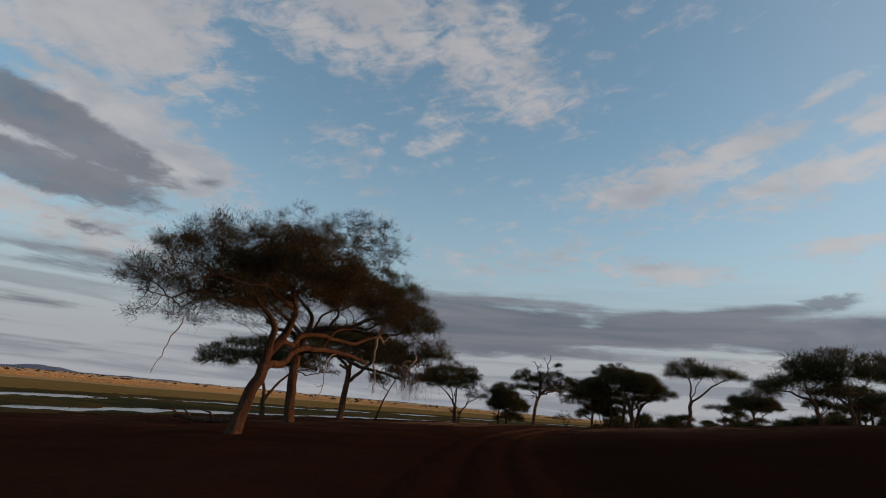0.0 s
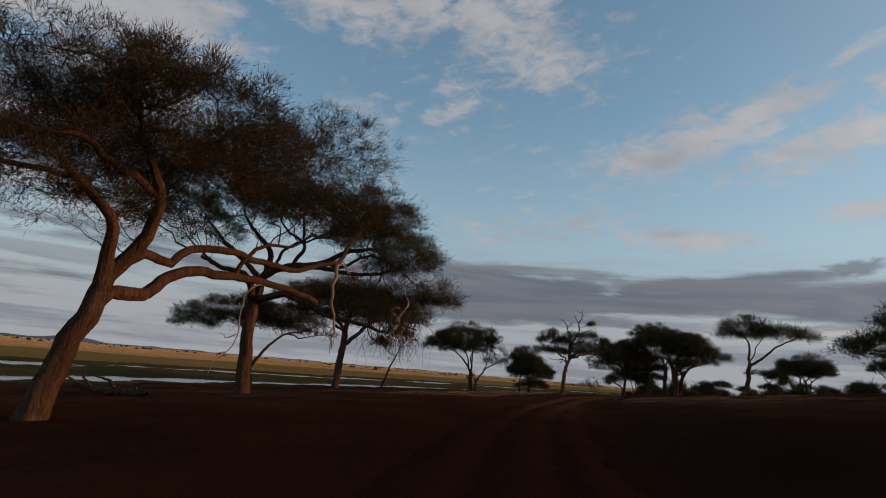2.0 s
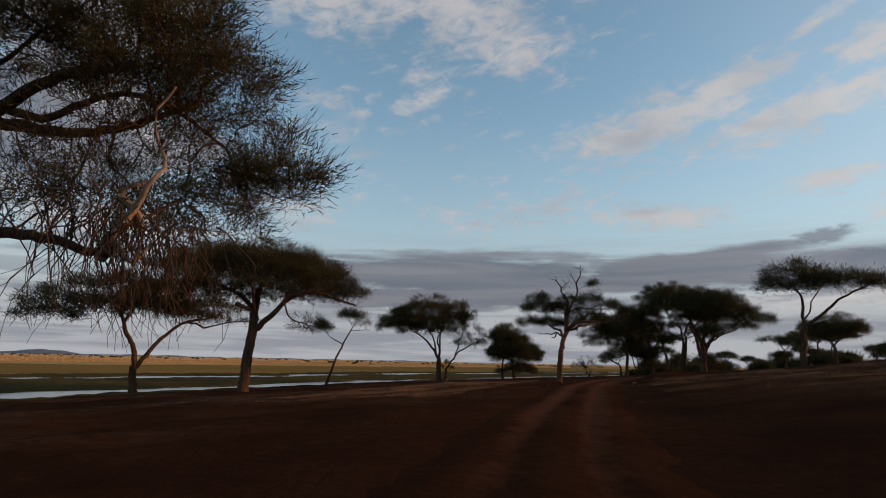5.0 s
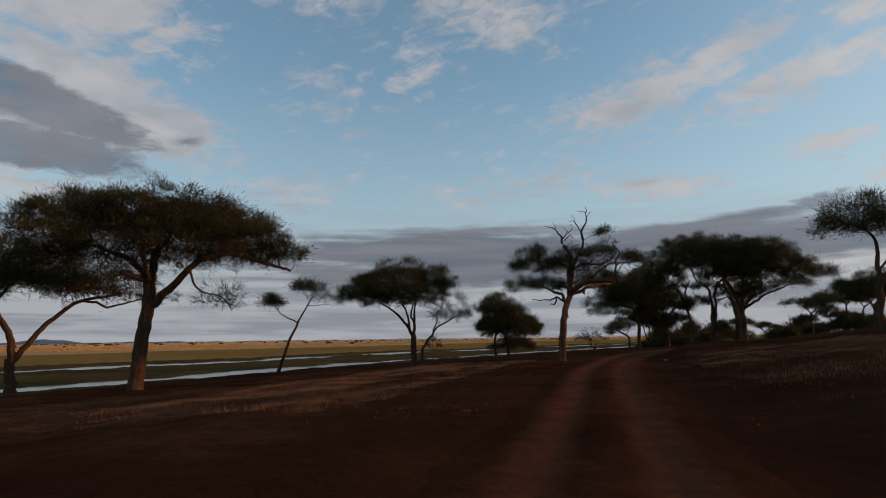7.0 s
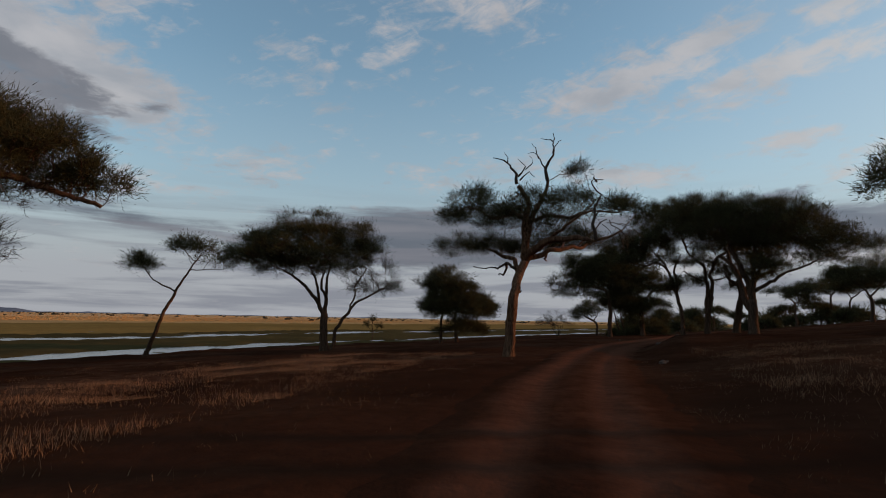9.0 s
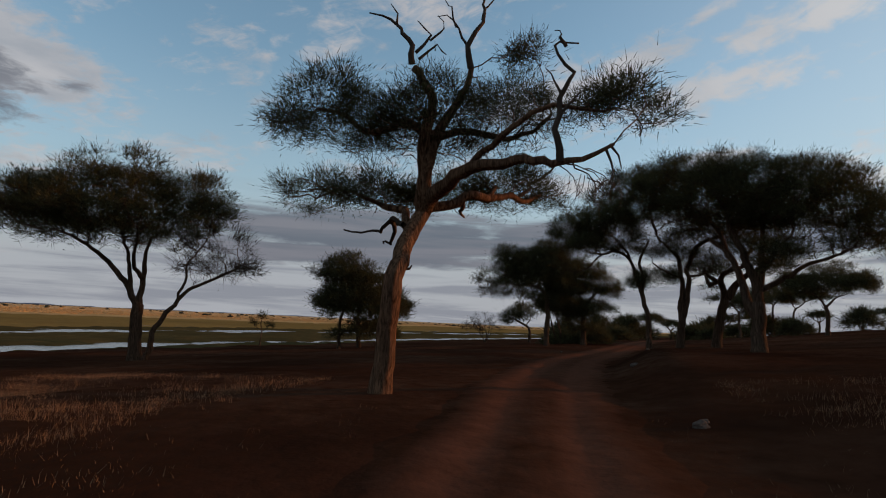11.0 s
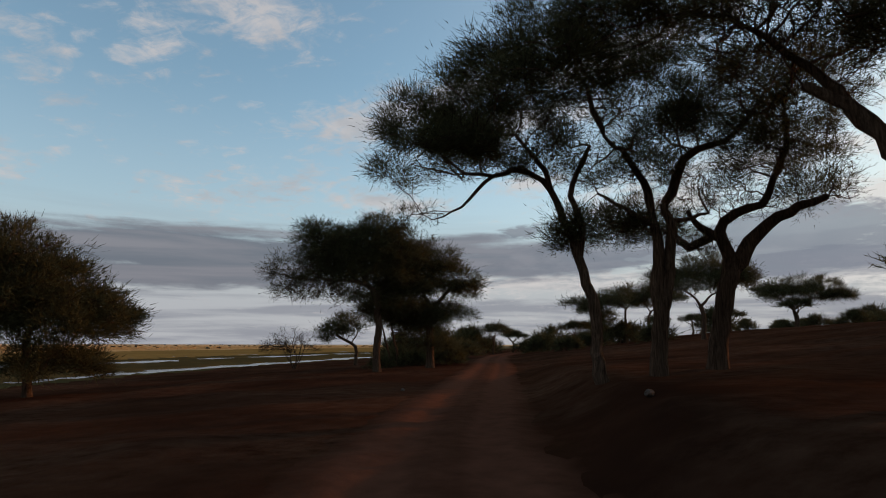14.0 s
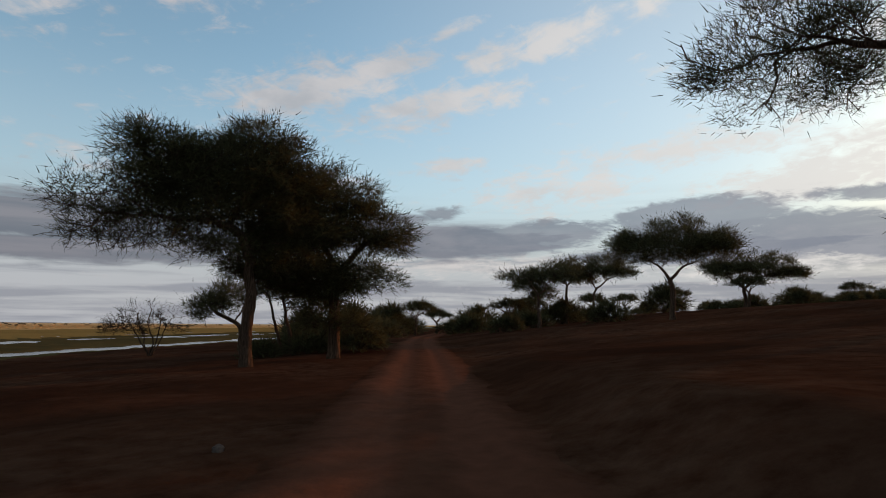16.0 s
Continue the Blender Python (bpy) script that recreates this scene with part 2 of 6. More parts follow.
LEAF = material("acacia_leaf", (0.086, 0.077, 0.034), (0.054, 0.050, 0.024), 0.5, 0.8, 0.0, vary=0.35)
BROWNLEAF = material("dry_acacia_leaf", (0.082, 0.063, 0.033), (0.054, 0.043, 0.024), 0.5, 0.85, 0.0, vary=0.3)
STRAW = material("dry_grass", (0.30, 0.175, 0.098), (0.20, 0.112, 0.062), 0.3, 0.9, 0.0, vary=0.4)
STONE = material("pale_stone", (0.13, 0.09, 0.07), (0.08, 0.06, 0.048), 3.0, 0.85, 0.5)
# haze of distance is put into the hills' pale blue base colour
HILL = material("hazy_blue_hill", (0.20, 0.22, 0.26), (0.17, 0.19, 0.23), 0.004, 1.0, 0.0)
FARBUSH = material("far_bush", (0.055, 0.050, 0.035), (0.035, 0.034, 0.024), 0.02, 1.0, 0.0, vary=0.3)
for leafy in (LEAF, BROWNLEAF):               # thin leaves let some light through
    ln = leafy.node_tree
    bs, ou = ln.nodes["Principled BSDF"], ln.nodes["Material Output"]
    tl, ms = ln.nodes.new("ShaderNodeBsdfTranslucent"), ln.nodes.new("ShaderNodeMixShader")
    ln.links.new(bs.inputs["Base Color"].links[0].from_socket, tl.inputs[0])
    ms.inputs[0].default_value = 0.28
    ln.links.new(bs.outputs[0], ms.inputs[1]), ln.links.new(tl.outputs[0], ms.inputs[2]), ln.links.new(ms.outputs[0], ou.inputs[0])
WATER = bpy.data.materials.new("still_water")
WATER.use_nodes = True
wp = WATER.node_tree.nodes["Principled BSDF"]
wp.inputs["Base Color"].default_value = (0.02, 0.025, 0.025, 1)
wp.inputs["Roughness"].default_value, wp.inputs["IOR"].default_value = 0.16, 1.33
wn = WATER.node_tree.nodes.new("ShaderNodeTexNoise")
wn.inputs["Scale"].default_value = 1.3
wb = WATER.node_tree.nodes.new("ShaderNodeBump")
wb.inputs["Strength"].default_value, wb.inputs["Distance"].default_value = 0.4, 0.03
WATER.node_tree.links.new(wn.outputs[0], wb.inputs["Height"])
WATER.node_tree.links.new(wb.outputs[0], wp.inputs["Normal"])


# ---- ground ----
def mesh_of(name, verts, faces, mats, index=None, smooth=False):
    """A mesh from numpy vertices and equal-sided faces."""
    verts, faces = np.asarray(verts, np.float32), np.asarray(faces, np.int32)
    me = bpy.data.meshes.new(name)
    k = faces.shape[1]
    me.vertices.add(len(verts))
    me.vertices.foreach_set("co", verts.ravel())
    me.loops.add(faces.size)
    me.loops.foreach_set("vertex_index", faces.ravel())
    me.polygons.add(len(faces))
    me.polygons.foreach_set("loop_start", np.arange(0, faces.size, k, dtype=np.int32))
    me.polygons.foreach_set("loop_total", np.full(len(faces), k, np.int32))
    for m in mats:
        me.materials.append(m)
    if index is not None:
        me.polygons.foreach_set("material_index", np.asarray(index, np.int32))
    if smooth:
        me.polygons.foreach_set("use_smooth", np.ones(len(faces), bool))
    me.update(calc_edges=True)
    me.validate()
    return me


# the track's middle line: the way the car goes, carried on straight at both ends
TRACKLINE = np.array([(-9.0, -50.0), (-2.6, -14.0), (0.3, 3.9), (1.9, 14.5), (3.2, 23.8), (5.4, 35.6), (7.6, 45.0), (10.3, 55.0), (12.8, 62.6), (15.9, 71.6),
                      (19.1, 81.4), (21.9, 89.0), (25.1, 96.3), (28.4, 103.6), (32.2, 110.7), (36.2, 117.7), (40.8, 124.0), (49.0, 135.6), (60.0, 151.0),
                      (73.0, 170.0), (90.0, 193.0), (130.0, 240.0), (330.0, 470.0), (2200.0, 2600.0)])
LEFTSIDE = np.array([(-700.0, -4000.0), *TRACKLINE])


def lateral(x, y):
    """Distance from the track's middle line, positive to its right."""
    x, y = np.asarray(x, float), np.asarray(y, float)
    best, side = np.full(x.shape, 1e9), np.zeros(x.shape)
    for (ax, ay), (bx, by) in zip(LEFTSIDE[:-1], LEFTSIDE[1:]):
        dx, dy = bx - ax, by - ay
        k = np.clip(((x - ax) * dx + (y - ay) * dy) / (dx * dx + dy * dy), 0, 1)
        ex, ey = x - ax - k * dx, y - ay - k * dy
        d = np.hypot(ex, ey)
        near = d < best
        best = np.where(near, d, best)
        side = np.where(near, np.sign(ex * dy - ey * dx), side)
    return best * side


def wave(x, y, s):
    """Smooth unevenness of about -1 to 1 at wavelengths near s metres."""
    a = np.sin(x * 6.3 / s + 1.7 * np.sin(y * 3.1 / s + 0.7)) * np.cos(y * 5.7 / s + 1.3 * np.sin(x * 2.7 / s))
    b = np.sin((x * 0.8 + y * 0.6) * 11.3 / s + 2.0) * np.cos((x * 0.6 - y * 0.8) * 9.1 / s)
    return 0.65 * a + 0.35 * b


PROFILE_S = [-3000, -1500, -400, -70, -52, -46, -36, -26, -14, -6, -2.4, 0, 2.4, 3.2, 4.0, 5.0, 6.5, 10, 20, 38, 60, 120, 300, 900, 3000]
PROFILE_Z = [1.0, 0.5, -2.35, -2.35, -2.4, -2.2, -1.7, -1.15, -0.45, -0.06, 0.0, 0.0, 0.0, 0.05, 0.14, 0.27, 0.5, 0.95, 2.0, 4.1, 5.6, 8.0, 10.5, 11.0, 10.0]


def ground_z(x, y, s=None):
    s = lateral(x, y) if s is None else s
    z = np.interp(s, PROFILE_S, PROFILE_Z)
    # the cut bank below the grove
    z = z + np.interp(s, [2.3, 4.2, 6, 8, 10, 14], [0, 0.75, 0.6, 0.42, 0.22, 0]) * np.interp(y, [96, 108, 128, 146], [0, 1, 1, 0])
    rough_amp = np.interp(np.abs(s), [0, 2.0, 5, 60, 400], [0.0, 0.02, 0.10, 0.16, 0.1])
    z = z + rough_amp * (wave(x, y, 9.0) + 0.45 * wave(x + 31, y - 17, 3.1))
    # channels in the marsh, in two broken ribbons along the bank
    wob = 5.0 * wave(x, y, 120.0) + 2.2 * wave(x + 9, y + 40, 37.0) + 1.5 * wave(x, y, 17.0) + 0.9 * wave(x + 3, y, 6.0)
    for mid, half, deep in ((-57, 5.5, 0.5), (-95, 9.0, 0.45), (-128, 5.0, 0.28)):
        edge = np.clip(1.25 - np.abs(s + wob - mid) / half, 0, 1)
        z = z - deep * edge * np.clip(0.75 + 0.8 * wave(x - 50, y, 55.0 if mid < -60 else 160.0), 0, 1)
    return z


def stretched(lo, hi, fine_lo, fine_hi, step, grow=1.14):
    mid = list(np.arange(fine_lo, fine_hi + step, step))
    out, d = [mid[0]], step
    while out[-1] > lo:
        d *= grow
        out.append(out[-1] - d)
    left = out[:0:-1]
    out, d = [mid[-1]], step
    while out[-1] < hi:
        d *= grow
        out.append(out[-1] + d)
    return np.array(left + mid + out[1:])


gx, gy = stretched(-4500, 4500, -95, 110, 1.1), stretched(-1500, 4800, -12, 250, 1.1)
GX, GY = np.meshgrid(gx, gy)
GS = lateral(GX, GY)
GZ = ground_z(GX, GY, GS) - 0.10 * (np.abs(GS) < 1.6)
nx, ny = len(gx), len(gy)
idx = np.arange(nx * ny).reshape(ny, nx)
quads = np.stack([idx[:-1, :-1], idx[:-1, 1:], idx[1:, 1:], idx[1:, :-1]], -1).reshape(-1, 4)
cs = 0.25 * (GS[:-1, :-1] + GS[:-1, 1:] + GS[1:, 1:] + GS[1:, :-1])
cx, cy = 0.5 * (GX[:-1, :-1] + GX[1:, 1:]), 0.5 * (GY[:-1, :-1] + GY[1:, 1:])
js = cs + 3.0 * wave(cx, cy, 23.0) + 12 * np.clip(-cs / 150, 0, 2) * wave(cx, cy, 180.0)
slot = np.zeros(cs.shape, int)
slot[js < -47] = 1
slot[js < -115] = 2
slot[js < -255] = 3
slot[js < -620] = 4
ground_mesh = mesh_of("ground", np.stack([GX, GY, GZ], -1).reshape(-1, 3), quads, [SOIL, MUD, MARSH, GOLD, PALEGRASS], slot.ravel(), True)


def litter_tone(x, y, s):
    """Soil tone by place: above zero dry grass litter, none on the early shoulders of the track, most along the bank
    and the slope; below zero darker soil.
    """
    off = np.abs(s) + 1.5 * wave(x, y, 13.0)
    dry = np.interp(off, [4, 9, 13, 40], [0, 0.35, 1, 0.9]) * np.interp(y, [35, 56, 90, 120, 140], [0.0, 1, 1, 0.6, 0.4])
    dry = np.maximum(dry, np.interp(y, [82, 104], [0, 0.62]))
    # darker soil before y 66, strongest from the track to its right
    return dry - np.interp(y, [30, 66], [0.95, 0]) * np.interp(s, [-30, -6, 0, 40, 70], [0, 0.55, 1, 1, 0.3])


ground_mesh.attributes.new("litter_tone", "FLOAT", "POINT").data.foreach_set("value", litter_tone(GX, GY, GS).astype(np.float32).ravel())
ground = tagged(new("ground", ground_mesh),
                "red-brown dusty savanna soil falling to an olive and golden floodplain", "ground", kind="structure")

water = tagged(new("water", mesh_of("water", [(-1500, -300, -2.59), (400, -300, -2.59), (1100, 2200, -2.59), (-1500, 2200, -2.59)], [(0, 1, 2, 3)], [WATER])),
               "still silver-grey water in shallow marsh channels", "water", kind="structure")

# the track: a ribbon with two worn wheel ruts and a low middle ridge
along = [np.array(TRACKLINE[0])]
for pa, pb in zip(TRACKLINE[:-3], TRACKLINE[1:-2]):
    n = max(2, int(np.hypot(*(pb - pa)) / 0.6))
    along += [pa + (pb - pa) * k / n for k in range(1, n + 1)]
along = np.array(along)
for _ in range(30):
    along[1:-1] = 0.5 * along[1:-1] + 0.25 * (along[:-2] + along[2:])
tang = np.gradient(along, axis=0)
tang /= np.linalg.norm(tang, axis=1)[:, None]
right = np.stack([tang[:, 1], -tang[:, 0]], 1)
cross = np.array([-2.6, -2.0, -1.7, -1.4, -1.15, -0.95, -0.75, -0.55, -0.3, 0, 0.3, 0.55, 0.75, 0.95, 1.15, 1.4, 1.7, 2.0, 2.6])
rutz = np.array([-0.10, -0.01, 0.03, 0.04, 0.01, -0.03, -0.04, -0.01, 0.03, 0.05, 0.03, -0.01, -0.04, -0.03, 0.01, 0.04, 0.03, -0.01, -0.10])
rv = along[:, None, :] + right[:, None, :] * (cross[None, :] * (1 + 0.10 * wave(along[:, 0], along[:, 1], 14.0) + 0.06 * wave(along[:, 0], along[:, 1], 3.0))[:, None])[:, :, None]
rz = ground_z(rv[..., 0], rv[..., 1]) + 0.55 * rutz[None, :] + 0.025
rz = rz + 0.014 * wave(rv[..., 0], rv[..., 1], 1.7) + 0.01 * wave(rv[..., 0], rv[..., 1], 0.9)
rn, rc = rv.shape[:2]
ridx = np.arange(rn * rc).reshape(rn, rc)
rq = np.stack([ridx[:-1, :-1], ridx[:-1, 1:], ridx[1:, 1:], ridx[1:, :-1]], -1).reshape(-1, 4)
road_mesh = mesh_of("road", np.concatenate([rv, rz[..., None]], -1).reshape(-1, 3), rq, [TRACK], None, True)
wear = np.interp(np.abs(cross), [0, 0.3, 0.7, 1.1, 1.5, 2.1, 2.6], [0.5, 0.5, 0.95, 0.95, 0.65, 0.15, -0.4])
road_mesh.attributes.new("wear", "FLOAT", "POINT").data.foreach_set("value", (np.repeat(wear[None], rn, 0) - np.interp(along[:, 1], [42, 62, 90, 112], [1.0, 0.55, 0.35, 0.0])[:, None]).astype(np.float32).ravel())
road_mesh.attributes.new("litter_tone", "FLOAT", "POINT").data.foreach_set("value", litter_tone(rv[..., 0], rv[..., 1], lateral(rv[..., 0], rv[..., 1])).astype(np.float32).ravel())
road = tagged(new("road", road_mesh),
              "worn red dirt track with two wheel ruts", "road", kind="structure")

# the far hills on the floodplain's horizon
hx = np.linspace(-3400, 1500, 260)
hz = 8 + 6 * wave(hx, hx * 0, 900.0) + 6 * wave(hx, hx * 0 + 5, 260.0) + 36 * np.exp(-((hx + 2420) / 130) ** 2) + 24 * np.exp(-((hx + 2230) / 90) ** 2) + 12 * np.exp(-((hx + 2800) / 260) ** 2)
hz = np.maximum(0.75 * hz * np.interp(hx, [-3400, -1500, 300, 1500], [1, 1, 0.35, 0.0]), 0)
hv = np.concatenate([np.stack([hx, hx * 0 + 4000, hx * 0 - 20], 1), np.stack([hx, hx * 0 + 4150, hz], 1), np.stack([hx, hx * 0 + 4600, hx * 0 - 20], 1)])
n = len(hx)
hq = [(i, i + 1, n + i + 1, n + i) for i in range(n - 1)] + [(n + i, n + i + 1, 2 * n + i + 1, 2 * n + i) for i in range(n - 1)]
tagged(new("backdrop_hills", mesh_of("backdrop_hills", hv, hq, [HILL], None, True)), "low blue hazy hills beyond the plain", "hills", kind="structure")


# ---- trees ----
def tubes(chains, sides_of):
    """Tapered tubes along chains of (point, radius), as numpy vertices and triangles."""
    vs, fs, off = [], [], 0
    for pts, rad in chains:
        n, k = len(pts), sides_of(rad[0])
        d = np.gradient(pts, axis=0) if n > 2 else np.repeat((pts[1] - pts[0])[None], n, 0)
        d /= np.maximum(np.linalg.norm(d, axis=1), 1e-6)[:, None]
        ref = np.array([0.31, 0.95, 0.05]) if abs(d[0, 2]) > 0.8 else np.array([0, 0, 1.0])
        a = np.cross(d, ref)
        a /= np.maximum(np.linalg.norm(a, axis=1), 1e-6)[:, None]
        b = np.cross(d, a)
        th = np.arange(k) * 2 * math.pi / k
        ring = a[:, None, :] * np.cos(th)[None, :, None] + b[:, None, :] * np.sin(th)[None, :, None]
        v = pts[:, None, :] + ring * rad[:, None, None]
        if rad[0] > 0.12:
            zz, t0 = pts[:, 2:3], th[None, :]
            lump = 1 + 0.09 * np.sin(3 * t0 + zz * 1.1) * np.cos(t0 * 2 + zz * 0.7)
            if rad[0] > 0.2:                   # ridged, twisting bark
                lump = lump + 0.034 * np.sin(9 * t0 + 1.6 * np.sin(zz * 1.9 + t0) + zz * 0.5) + 0.02 * np.sin(14 * t0 - 1.3 * np.sin(zz * 2.7) - zz * 0.4)
            v = pts[:, None, :] + ring * (rad[:, None] * lump)[:, :, None]
        vs.append(v.reshape(-1, 3))
        i = np.arange(n * k).reshape(n, k) + off
        j = np.roll(i, -1, 1)
        q = np.stack([i[:-1], j[:-1], j[1:], i[1:]], -1).reshape(-1, 4)
        fs.append(np.concatenate([q[:, [0, 1, 2]], q[:, [0, 2, 3]]]))
        cap = i[-1]
        fs.append(np.stack([np.full(k - 2, cap[0]), cap[1:-1], cap[2:]], -1))
        off += n * k
    return np.concatenate(vs), np.concatenate(fs)


def unit(v):
    return v / np.maximum(np.linalg.norm(v, axis=-1, keepdims=True), 1e-6)


class Acacia:
    """A tree grown from a few drawn limbs towards the flat pads of its crown."""

    def __init__(self, name, label, at, turn, seed, twigs=9, leaf=1.0, step=0.38, ls=1.5, core=0.35, hair=1.0, lz=None, bark=None, dry=None, lift=0.45):
        self.lift = lift
        self.name, self.label, self.at, self.turn = name, label, Vector(at), turn
        self.rng = np.random.default_rng(seed)
        self.twigs, self.leaf, self.step, self.ls, self.core, self.hair = twigs, leaf, step, ls, core, hair
        self.bark, self.dry = bark or BARK, dry or DEADWOOD
        self.P, self.parent, self.R, self.fixed = [], [], [], []
        self.pads, self.deads, self.hung, self.clumps = [], [], [], []
        self.foot = float(ground_z(np.array([at[0]]), np.array([at[1]]))[0]) - at[2] if lz is None else lz

    def drawn(self, r0, r1, pts):
        pts = [np.array(p, float) for p in pts]
        if pts[0][2] < 1.2:
            pts[0][2] = self.foot - 0.25
        dense, rad = [], []
        total = sum(np.linalg.norm(b - a) for a, b in zip(pts[:-1], pts[1:]))
        run = 0.0
        for i, (a, b) in enumerate(zip(pts[:-1], pts[1:])):
            pa = pts[i - 1] if i else a - (b - a)
            pb = pts[i + 2] if i + 2 < len(pts) else b + (b - a)
            ln = np.linalg.norm(b - a)
            n = max(2, int(ln / 0.3))
            for k in range(n):
                t = k / n
                c = 0.5 * ((2 * a) + (b - pa) * t + (2 * pa - 5 * a + 4 * b - pb) * t * t + (3 * a - pa - 3 * b + pb) * t ** 3)
                f = (run + ln * t) / total
                dense.append(c + self.rng.normal(0, 0.025, 3) * (f > 0))
                rad.append(r0 + (r1 - r0) * f)
            run += ln
        dense.append(pts[-1]), rad.append(r1)
        m = len(dense)
        if m > 6:
            knots = self.rng.normal(0, 0.11 if r0 < 0.2 else 0.06, (m // 3 + 3, 3))
            fade = np.minimum(np.arange(m), 4)[:, None] / 4
            drift = np.stack([np.interp(np.arange(m) / 3, np.arange(len(knots)), knots[:, c]) for c in range(3)], 1)
            dense = list(np.array(dense) + drift * fade)
        if dense[0][2] < self.foot:            # root flare
            for k in range(len(rad)):
                h = dense[k][2] - self.foot
                rad[k] *= 1 + 0.22 * math.exp(-max(h, 0) / 0.25)
        return np.array(dense), np.array(rad)

    def limb(self, r0, r1, *pts):
        d, r = self.drawn(r0, r1, pts)
        last = -1
        if self.P:
            gap = np.linalg.norm(np.array(self.P) - d[0], axis=1)
            last = int(gap.argmin())
            if d[0][2] < self.foot:
                last = -1
            else:
                d, r = d[1:], r[1:]
        for p, q in zip(d, r):
            self.P.append(p), self.parent.append(last), self.R.append(q), self.fixed.append(True)
            last = len(self.P) - 1

    def dead(self, r0, r1, *pts):
        d, r = self.drawn(r0, r1, pts)
        d[1:-1] += self.rng.normal(0, 0.035, (len(d) - 2, 3))
        self.deads.append((d, r))

    def hang(self, c, r, n, fall):
        """Dead twigs that hang in a tangle from the end of a limb."""
        rng = self.rng
        for _ in range(n):
            q = np.array(c) + unit(rng.normal(size=3)) * rng.random() ** 0.5 * np.array(r)
            steps = int(rng.integers(4, 9))
            d = np.array([0, 0, -1.0]) + rng.normal(0, 0.5, 3)
            pts = [q]
            for _k in range(steps):
                d = unit(d * 0.8 + np.array([0, 0, -0.35]) + rng.normal(0, 0.33, 3))
                pts.append(pts[-1] + d * fall / 6 * rng.uniform(0.6, 1.3))
            self.hung.append((np.array(pts), np.linspace(rng.uniform(0.010, 0.024), 0.005, len(pts))))

    def pad(self, c, r, n, leafy):
        self.pads.append((np.array(c), np.array(r) * np.array([1.09, 1.09, 1.06]), n, leafy))

    def tufts(self):
        """The middles of the leaf tufts: gathered under a domed skin over each pad, its rim hanging lower than its top."""
        rng = self.rng
        for c, r, n, leafy in self.pads:
            a = min(0.50 * self.ls ** 0.45, 0.62 * r[2] + 0.12)
            k = max(6, int(5.0 * r[0] * r[2] / (a * a)))
            u = unit(rng.normal(size=(k, 3))) * rng.random((k, 1)) ** 0.30
            u[:, 2] = np.where(u[:, 2] < 0, u[:, 2] * 0.45, u[:, 2])
            flat = 1.0 if r[2] < 0.5 * r[0] else 0.4
            rho = np.minimum(u[:, 0] ** 2 + u[:, 1] ** 2, 1.0)
            q = c + u * (r - np.array([a, a, 0.5 * a]) * 0.5)
            q[:, 2] += r[2] * flat * (0.22 - 0.72 * rho)
            self.clumps.append((q, u, a))

    def grow(self):
        rng, D = self.rng, self.step
        self.tufts()
        A, tag = [], []
        for i, ((c, r, n, leafy), (q, u, a)) in enumerate(zip(self.pads, self.clumps)):
            A.append(q - np.array([0, 0, 0.45 * a])), tag.append(np.full(len(q), i))
            n = int(n * 0.8)
            w = unit(rng.normal(size=(n, 3))) * rng.random((n, 1)) ** 0.5
            w[:, 2] = w[:, 2] * 0.6 - 0.25
            A.append(c + w * r), tag.append(np.full(n, i))
        A, tag = np.concatenate(A), np.concatenate(tag)
        P = np.array(self.P)
        alive = np.ones(len(A), bool)
        dist = np.full(len(A), 1e9)
        near = np.zeros(len(A), int)
        for s in range(0, len(P), 400):
            d = np.linalg.norm(A[:, None] - P[None, s:s + 400], axis=2)
            k = d.argmin(1)
            v = d[np.arange(len(A)), k]
            near, dist = np.where(v < dist, k + s, near), np.minimum(dist, v)
        P, parent, owner = list(P), list(self.parent), [-1] * len(self.P)
        for _ in range(60):
            act = np.nonzero(alive)[0]
            if not len(act):
                break
            fresh = []
            for nd in np.unique(near[act]):
                mine = act[near[act] == nd]
                dv = unit(A[mine] - P[nd]).mean(0)
                jit = rng.normal(0, 0.32, 3) + np.array([0, 0, 0.05])
                q = P[nd] + D * unit(unit(dv) + jit)
                P.append(q), parent.append(int(nd)), owner.append(int(tag[mine[0]]))
                fresh.append(len(P) - 1)
            F = np.array([P[i] for i in fresh])
            d = np.linalg.norm(A[act][:, None] - F[None], axis=2)
            k = d.argmin(1)
            v = d[np.arange(len(act)), k]
            better = v < dist[act]
            near[act] = np.where(better, np.array(fresh)[k], near[act])
            dist[act] = np.minimum(dist[act], v)
            stuck = rng.random(len(act)) < 0.02
            alive[act[(dist[act] < D * 1.15) | stuck]] = False
        self.N0 = len(self.P)
        return np.array(P), np.array(parent), np.array(owner)

    def build(self):
        P, parent, owner = self.grow()
        n, n0 = len(P), self.N0
        R = np.zeros(n)
        kids = [[] for _ in range(n)]
        for i in range(n):
            if parent[i] >= 0:
                kids[parent[i]].append(i)
        acc = np.zeros(n)
        for i in range(n - 1, -1, -1):
            R[i] = max(0.016, acc[i] ** (1 / 2.2)) if i >= n0 else self.R[i]
            if i >= n0:
                R[i] = min(R[i], 0.16)
                if parent[i] >= 0:
                    acc[parent[i]] += R[i] ** 2.2
        for i in range(n0, n):
            R[i] = min(R[i], 0.92 * R[parent[i]])
        base = Matrix.Translation(self.at) @ pose(0, 0, 0, 0, 0, self.turn)
        root = tagged(new(self.name), self.label, "tree", "acacias of the savanna")
        root.matrix_world = base
        wood, fine_wood, names = [], [], []

